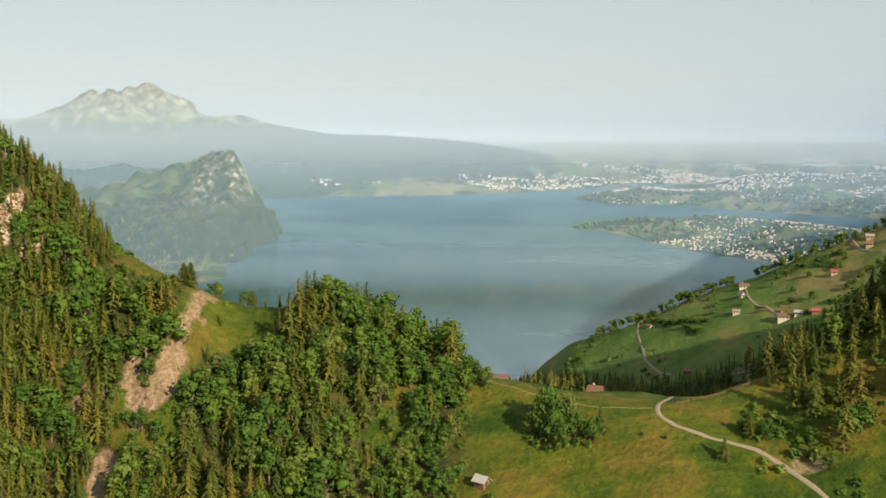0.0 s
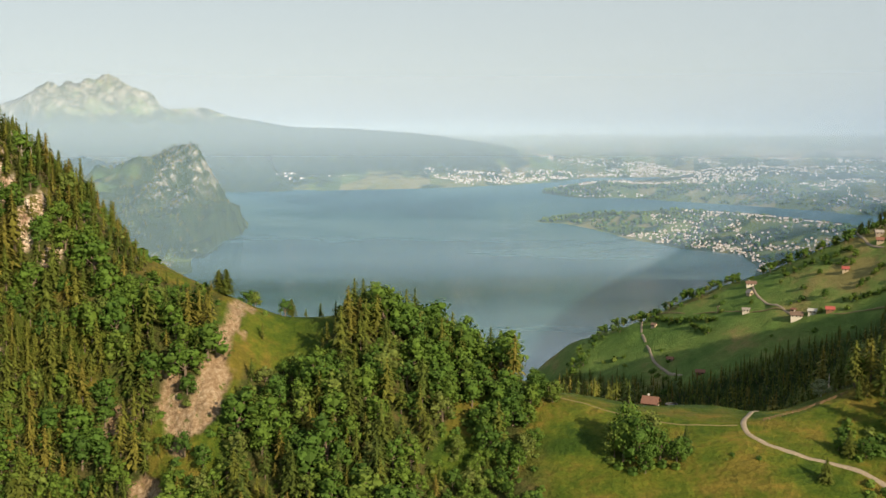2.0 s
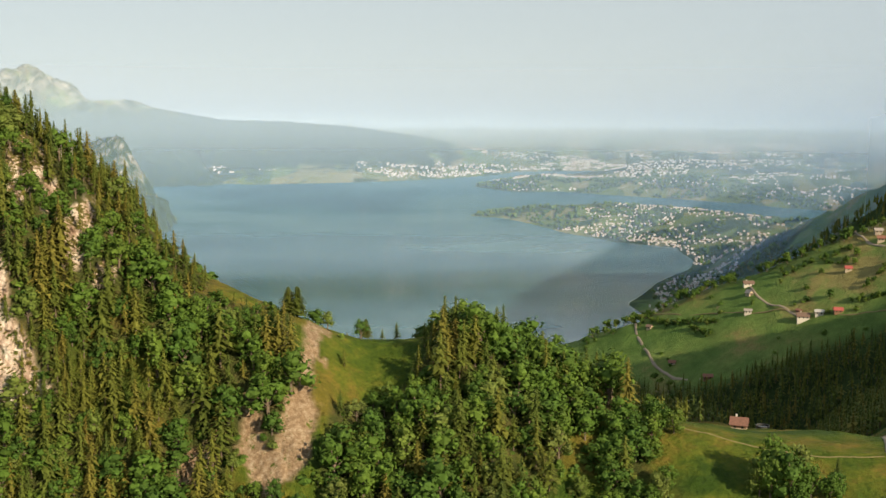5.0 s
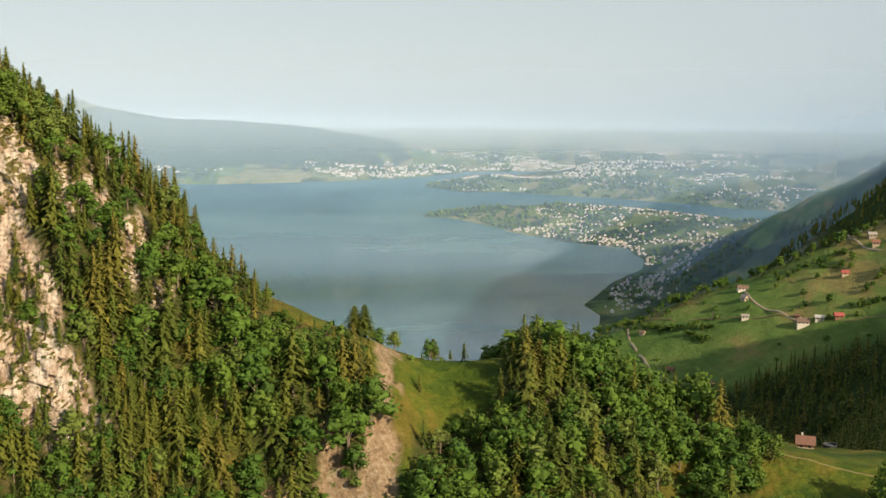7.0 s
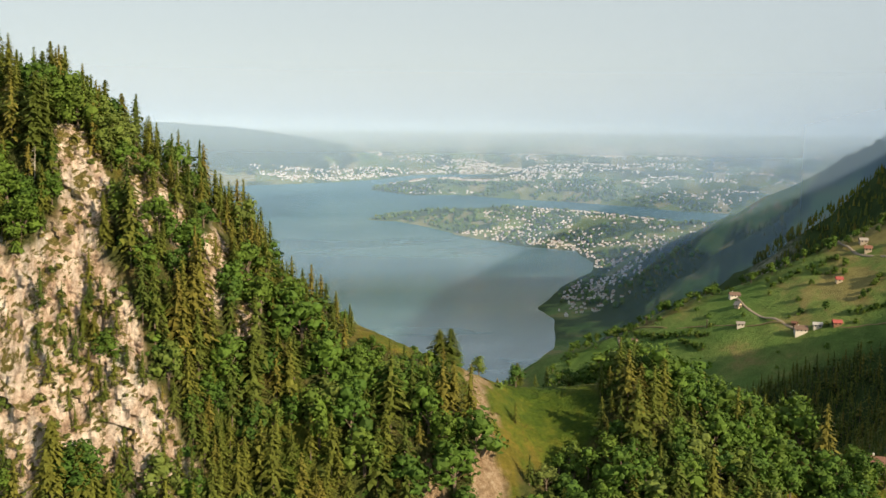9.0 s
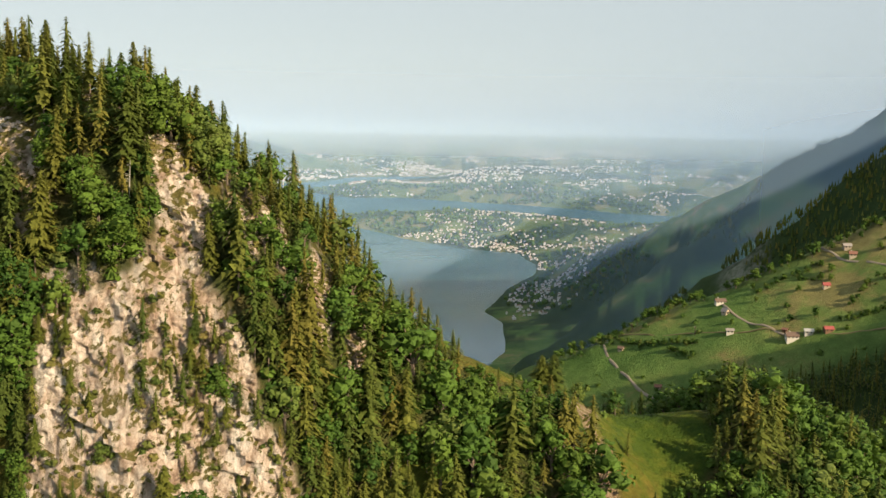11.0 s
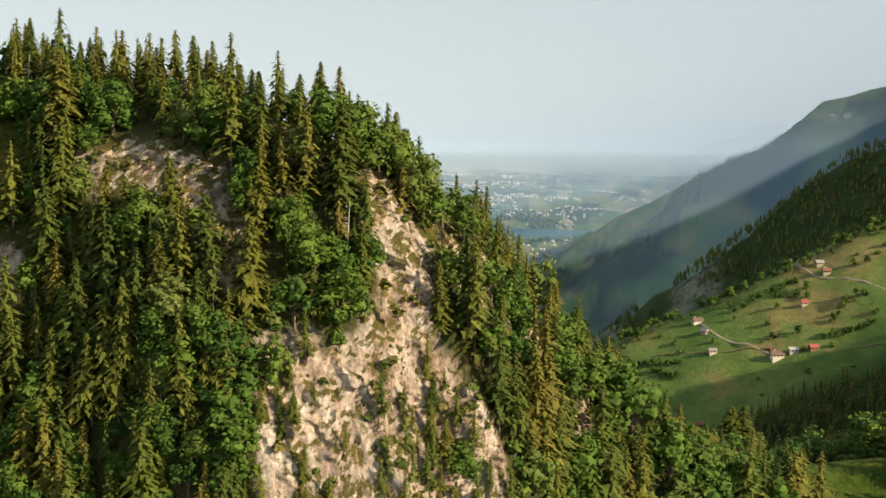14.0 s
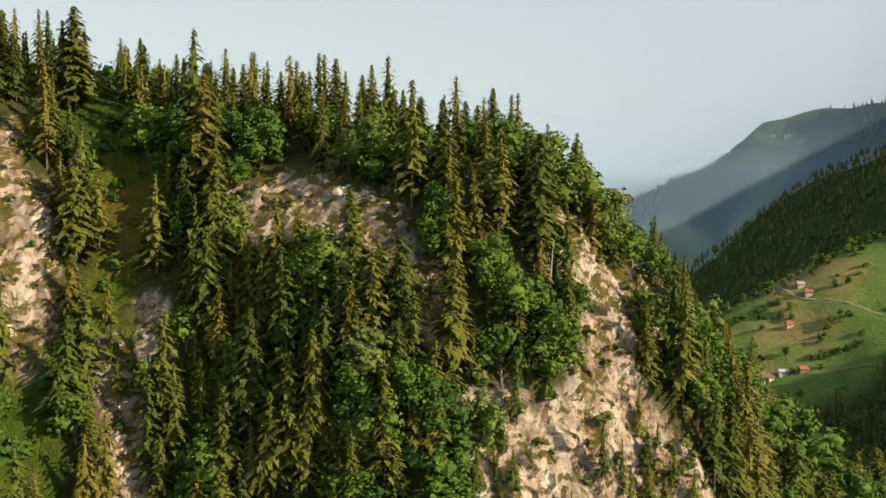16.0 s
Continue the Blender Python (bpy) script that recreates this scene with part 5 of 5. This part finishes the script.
def farm_building(name, x, y, turn, w, l, eaves, ridge_h, walls, roof, height_at, label, windows=2, chimney=False, base=None):
    """A gabled building: ridge along its own y."""
    if height_at is land_height and x < 1000:
        w, l, eaves, ridge_h = w * 0.88, l * 0.88, eaves * 0.85, ridge_h * 0.83
    root = tagged(new(name), label, "house" if windows > 1 else "barn", group="mountain farms")
    c, s_ = abs(math.cos(radians(turn))), abs(math.sin(radians(turn)))
    zs = [float(height_at(np.array([x + a]), np.array([y + b]))[0]) for a in (-w / 2, w / 2) for b in (-l / 2, l / 2)]
    root.matrix_basis = pose(x, y, sum(zs) / 4, 0, 0, turn)
    dig = -(max(zs) - min(zs)) / 2 - 1.0
    a, b = w / 2, l / 2
    v = [(-a, -b, dig), (a, -b, dig), (a, b, dig), (-a, b, dig), (-a, -b, eaves), (a, -b, eaves), (a, b, eaves), (-a, b, eaves), (0, -b, ridge_h), (0, b, ridge_h)]
    part("wall", v, [(0, 3, 2, 1), (0, 1, 5, 8, 4), (2, 3, 7, 9, 6), (1, 2, 6, 5), (3, 0, 4, 7), (4, 8, 9, 7), (5, 6, 9, 8)], walls, root)
    if base is not None:
        part("plinth", box(-a - 0.05, a + 0.05, -b - 0.05, b + 0.05, dig, 0.9), BOXF, base, root, "pale masonry ground floor")
    over, th = 0.7, 0.22
    k = (ridge_h - eaves) / a
    for sgn in (-1, 1):
        ex, ez = sgn * (a + over), eaves - k * over
        rv = [(0, -b - over, ridge_h + 0.1), (ex, -b - over, ez + 0.1), (ex, b + over, ez + 0.1), (0, b + over, ridge_h + 0.1)]
        rv = rv + [(q[0], q[1], q[2] + th) for q in rv]
        part("roof", rv, BOXF, roof, root, "")
    n = max(1, int(l // 2.6))
    for sgn in (-1, 1):
        for i in range(n if windows else 0):
            yy = -b + l * (i + 0.5) / n
            fx = sgn * a
            part("window", box(min(fx, fx + sgn * 0.06), max(fx, fx + sgn * 0.06), yy - 0.45, yy + 0.45, eaves - 1.6, eaves - 0.5), BOXF, WINDOW, root)
        for i in range(windows):
            xx = -a + w * (i + 0.5) / windows
            fy = sgn * b
            part("window", box(xx - 0.45, xx + 0.45, min(fy, fy + sgn * 0.06), max(fy, fy + sgn * 0.06), eaves - 1.5, eaves - 0.35), BOXF, WINDOW, root)
    part("door", box(-0.6, 0.6, -b - 0.07, -b, 0, min(2.0, eaves - 0.2)), BOXF, DARKWOOD, root, "dark wooden door")
    if chimney:
        part("chimney", box(a * 0.25, a * 0.25 + 0.7, b * 0.3, b * 0.3 + 0.7, eaves, ridge_h + 1.0), BOXF, PLASTER, root, "pale rendered chimney")
    return root


ROOF_RED = plain("red clay tiles", (0.19, 0.085, 0.058), 0.85, 0.25, 1.5)
ROOF_RUST = plain("weathered rust-red tiles", (0.15, 0.075, 0.055), 0.85, 0.3, 1.5)
ROOF_BRIGHT = plain("bright red sheet roof", (0.27, 0.06, 0.05), 0.6, 0.15, 0.8)
ROOF_BROWN = plain("brown tiles", (0.125, 0.082, 0.062), 0.85, 0.25, 1.5)
ROOF_GREY = plain("grey shingles", (0.24, 0.215, 0.20), 0.85, 0.25, 1.5)
ROOF_PALE = plain("pale weathered metal roof", (0.36, 0.35, 0.34), 0.5, 0.12, 1.0)
PLASTER = plain("white plaster", (0.52, 0.49, 0.44), 0.9, 0.1, 0.8)
CREAM = plain("cream plaster", (0.42, 0.35, 0.26), 0.9, 0.12, 0.8)
WOODWALL = plain("weathered brown boards", (0.17, 0.095, 0.055), 0.85, 0.3, 2.5)
GREYWOOD = plain("grey boards", (0.26, 0.22, 0.18), 0.85, 0.3, 2.5)
DARKWOOD = plain("dark wood", (0.06, 0.04, 0.03), 0.8, 0.3, 2.5)
WINDOW = plain("dark window glass", (0.03, 0.035, 0.04), 0.12, 0.2, 1.0)

farm_building("farmhouse", 70, 475, 62, 5.0, 6.0, 2.4, 4.5, WOODWALL, ROOF_RUST, saddle_height, "brown wooden farmhouse with red tiled roof on the saddle", 2, True, CREAM)
farm_building("hay_barn", 13.2, 350, 50, 3.4, 4.2, 1.9, 3.3, WOODWALL, ROOF_PALE, saddle_height, "small brown hay barn with pale metal roof", 0)
farm_building("farmhouse", 27, 503, 75, 6, 9, 3, 5.6, WOODWALL, ROOF_BROWN, saddle_height, "brown roofed farmhouse behind the meadow crest", 2)
farm_building("farmhouse", 273.9, 952, 80, 5.5, 9.4, 2.7, 4.9, PLASTER, ROOF_BROWN, land_height, "long farmhouse with dark brown roof and white gable", 2, True)
farm_building("farmhouse", 266, 931, 20, 4.7, 5.5, 2.7, 5.6, CREAM, ROOF_GREY, land_height, "small farmhouse with steep grey roof", 2)
farm_building("farmhouse", 254.5, 905, 65, 4.7, 6.2, 3.6, 5.1, PLASTER, ROOF_GREY, land_height, "white plastered house on the pasture", 2)
farm_building("farmhouse", 281.5, 862, 70, 7.0, 10.1, 3.4, 6.2, PLASTER, ROOF_BROWN, land_height, "large white farmhouse with brown tiled roof", 3, True, PLASTER)
farm_building("cattle_barn", 292, 856, 62, 5.5, 7.0, 2.8, 4.5, PLASTER, ROOF_PALE, land_height, "barn with pale metal roof beside the farmhouse", 1)
farm_building("cattle_barn", 302, 846, 75, 5.1, 7.0, 2.7, 4.7, WOODWALL, ROOF_BRIGHT, land_height, "barn with bright red sheet roof", 1)
farm_building("cattle_barn", 283, 873, 30, 3.1, 3.9, 1.9, 3.0, WOODWALL, ROOF_RED, land_height, "small brown outbuilding by the lane", 1)
farm_building("farmhouse", 333, 892, 70, 4.7, 5.5, 2.5, 4.5, CREAM, ROOF_BRIGHT, land_height, "small house with red roof on the pasture", 2)
farm_building("farmhouse", 368.5, 907, 60, 5.5, 6.2, 3.3, 5.5, CREAM, ROOF_RED, land_height, "upper farmhouse with orange tiled roof", 2, True)
farm_building("cattle_barn", 374, 922, 75, 5.5, 7.0, 2.5, 4.5, GREYWOOD, ROOF_GREY, land_height, "grey roofed barn of the upper farm", 1)
farm_building("field_hut", 192, 970, 40, 3.9, 4.7, 2.2, 3.9, CREAM, ROOF_BROWN, land_height, "small stone hut on the lower pasture", 1)
farm_building("field_hut", 189, 899, 60, 3.9, 5.5, 2.2, 3.9, CREAM, ROOF_RED, land_height, "pale hut with red roof beside the track", 1)
farm_building("cattle_barn", 200, 848, 75, 4.6, 7.5, 2.4, 4.2, WOODWALL, ROOF_RED, land_height, "low barn with rust-red roof at the forest edge", 1)
farm_building("farmhouse", 1545, 2120, 60, 9, 14, 6, 9, PLASTER, ROOF_GREY, land_height, "white mountain lodge near the hazy summit", 3)
farm_building("farmhouse", 1530, 2150, 30, 8, 11, 5, 8, PLASTER, ROOF_BROWN, land_height, "white guesthouse near the hazy summit", 3)



def slurry_tank(x, y, radius, wall_h):
    """A round tank: ring wall, rim and the dark surface inside."""
    root = tagged(new("slurry_tank"), "round black slurry tank beside the red-roofed farmhouse", "tank")
    root.matrix_basis = pose(x, y, float(saddle_height(x, y)), 0, 0, 0)
    n = 28
    ring = [(math.cos(6.28319 * i / n), math.sin(6.28319 * i / n)) for i in range(n)]

    def tube(r0, r1, z0, z1):
        v = [(c * r, q * r, z) for r, z in ((r1, z0), (r1, z1), (r0, z1), (r0, z0)) for c, q in ring]
        f = [(k * n + i, k * n + (i + 1) % n, (k + 1) % 4 * n + (i + 1) % n, (k + 1) % 4 * n + i) for k in range(4) for i in range(n)]
        return v, f

    part("wall", *tube(radius - 0.18, radius, -1.2, wall_h), TANK, root)
    part("rim", *tube(radius - 0.26, radius + 0.08, wall_h + 0.003, wall_h + 0.14), TANK, root)
    part("cover", [(c * (radius - 0.19), q * (radius - 0.19), wall_h - 0.35) for c, q in ring], [tuple(range(n))], WINDOW, root, "dark wet surface")
    return root


def rail_fence(points, gap_, height_at):
    """A pasture fence: split posts with two rails."""
    root = tagged(new("fence"), "weathered wooden pasture fence along the saddle", "fence")
    pts_ = np.array(points, float)
    t = np.concatenate([[0], np.cumsum(np.hypot(*np.diff(pts_, axis=0).T))])
    at = np.arange(0, t[-1], gap_)
    px_, py_ = np.interp(at, t, pts_[:, 0]), np.interp(at, t, pts_[:, 1])
    pz_ = height_at(px_, py_)
    r = np.random.default_rng(131)
    for x, y, z in zip(px_, py_, pz_):
        w, h = r.uniform(0.05, 0.07), r.uniform(1.0, 1.3)
        part("post", box(x - w, x + w, y - w, y + w, z - 0.4, z + h), BOXF, WOODWALL, root)
    for i in range(len(at) - 1):
        for up in (0.5, 0.95):
            a, b = np.array([px_[i], py_[i], pz_[i] + up]), np.array([px_[i + 1], py_[i + 1], pz_[i + 1] + up])
            side = np.cross(b - a, (0, 0, 1))
            side = side / np.linalg.norm(side) * 0.03
            lift = np.array([0, 0, 0.05])
            v = [a - side - lift, a + side - lift, b + side - lift, b - side - lift, a - side + lift, a + side + lift, b + side + lift, b - side + lift]
            part("rail", v, BOXF, WOODWALL, root)
    return root


def power_pole(x, y, h):
    root = tagged(new("power_pole"), "slim wooden power pole on the pasture", "pole", group="power poles")
    root.matrix_basis = pose(x, y, float(land_height(np.array([x * 1.0]), np.array([y * 1.0]))[0]), 0, 0, 25)
    for sgn in (-1, 1):
        part("mast", box(sgn * 0.6 - 0.12, sgn * 0.6 + 0.12, -0.12, 0.12, -0.6, h), BOXF, DARKWOOD, root)
    part("crossarm", box(-1.7, 1.7, -0.1, 0.1, h - 1.0, h - 0.75), BOXF, DARKWOOD, root)
    for q in (-1.5, 0.0, 1.5):
        part("insulator", box(q - 0.07, q + 0.07, -0.07, 0.07, h - 0.745, h - 0.45), BOXF, PLASTER, root, "pale ceramic insulator")
    return root


TANK = plain("black tank wall", (0.035, 0.036, 0.038), 0.6, 0.3, 1.0)
slurry_tank(78, 471, 2.6, 1.3)
rail_fence([(86, 380), (94, 384), (103, 387), (112, 390), (121, 393)], 2.6, saddle_height)
for x, y in ((238, 930), (209, 985)):
    power_pole(x, y, 7.5)

# ---- settlements on the lake ----
HOUSE_WALL, HOUSE_ROOF = plain("village walls", (0.52, 0.49, 0.45), 0.9, 0.12, 0.05), plain("village roofs", (0.24, 0.15, 0.11), 0.9, 0.4, 0.02)


def settlement(name, n, x0, x1, y0, y1, keep, size, seed, label):
    """Far houses with gabled roofs, joined: none is larger than a few marks in the distance."""
    r = np.random.default_rng(seed)
    x, y = r.uniform(x0, x1, n * 12), r.uniform(y0, y1, n * 12)
    z = land_height(x, y)
    ok = np.where(keep(x, y, z, r))[0][:n]
    VV, FF, MM = [], [], []
    for i in ok:
        w, l, h, t = r.uniform(0.6, 1.1) * size, r.uniform(0.8, 1.7) * size, r.uniform(0.55, 1.0) * size, r.uniform(0, 3.14)
        rh = h + w * 0.35
        v = np.array([(-w, -l, -3), (w, -l, -3), (w, l, -3), (-w, l, -3), (-w, -l, h), (w, -l, h), (w, l, h), (-w, l, h), (0, -l, rh), (0, l, rh)]) * (0.5, 0.5, 1)
        c, s_ = math.cos(t), math.sin(t)
        q = np.column_stack([x[i] + c * v[:, 0] - s_ * v[:, 1], y[i] + s_ * v[:, 0] + c * v[:, 1], z[i] + v[:, 2]])
        VV.append(np.column_stack(drawn_in(q[:, 0], q[:, 1], q[:, 2])))
        f = np.array([(0, 1, 5), (0, 5, 4), (2, 3, 7), (2, 7, 6), (1, 2, 6), (1, 6, 5), (3, 0, 4), (3, 4, 7), (4, 5, 8), (6, 7, 9), (4, 8, 9), (4, 9, 7), (5, 6, 9), (5, 9, 8)])
        FF.append(f + 10 * (len(VV) - 1))
        MM += [0] * 10 + [1 if r.uniform() < 0.75 else 0] * 4
    ob = new(name, mesh_of(name, np.concatenate(VV), np.concatenate(FF), [HOUSE_WALL, HOUSE_ROOF], None, MM))
    return tagged(ob, label, "village", kind="stuff")


def coast_village(x, y, z, r):
    sd = inside(x, y, COAST_NEAR)
    dens = np.exp(-np.maximum(sd - 60, 0) / 330) * (sd > 25) * smooth(fbm(x / 180, y / 180, seed=101), 0.36, 0.6)
    return (r.uniform(size=len(x)) < dens) & (x > 760) & (y > 2760) & (z < -60) & ~((y > 4950) & (x < 1250))


def mid_village(x, y, z, r):
    sd = inside(x, y, COAST_MID)
    return (sd > 60) & (r.uniform(size=len(x)) < smooth(fbm(x / 350, y / 350, seed=102), 0.52, 0.66)) & (z < -60)


def far_town(x, y, z, r):
    sd = np.maximum(inside(x, y, COAST_FAR), inside(x, y, COAST_MID))
    return (sd > 80) & (r.uniform(size=len(x)) < np.exp(-np.maximum(sd - 300, 0) / 1500) * smooth(fbm(x / 600, y / 600, seed=103), 0.5, 0.64) * (0.12 + 0.88 * smooth(x, -300, 500))) & (z < -40)


settlement("lakeside_village", 1500, 760, 2300, 2760, 5700, coast_village, 6.5, 111, "white houses of the village along the lake shore")
settlement("peninsula_village", 1500, 1150, 6000, 5800, 9400, mid_village, 8.5, 112, "scattered pale houses on the far peninsula")
settlement("far_town", 2400, -1700, 5500, 8600, 14500, far_town, 13, 113, "pale buildings of the hazy town across the lake")
settlement("plain_town", 700, 1500, 12000, 11000, 22000, lambda x, y, z, r: r.uniform(size=len(x)) < smooth(fbm(x / 1500, y / 1500, seed=104), 0.6, 0.7), 26, 114, "pale specks of distant towns on the plain")
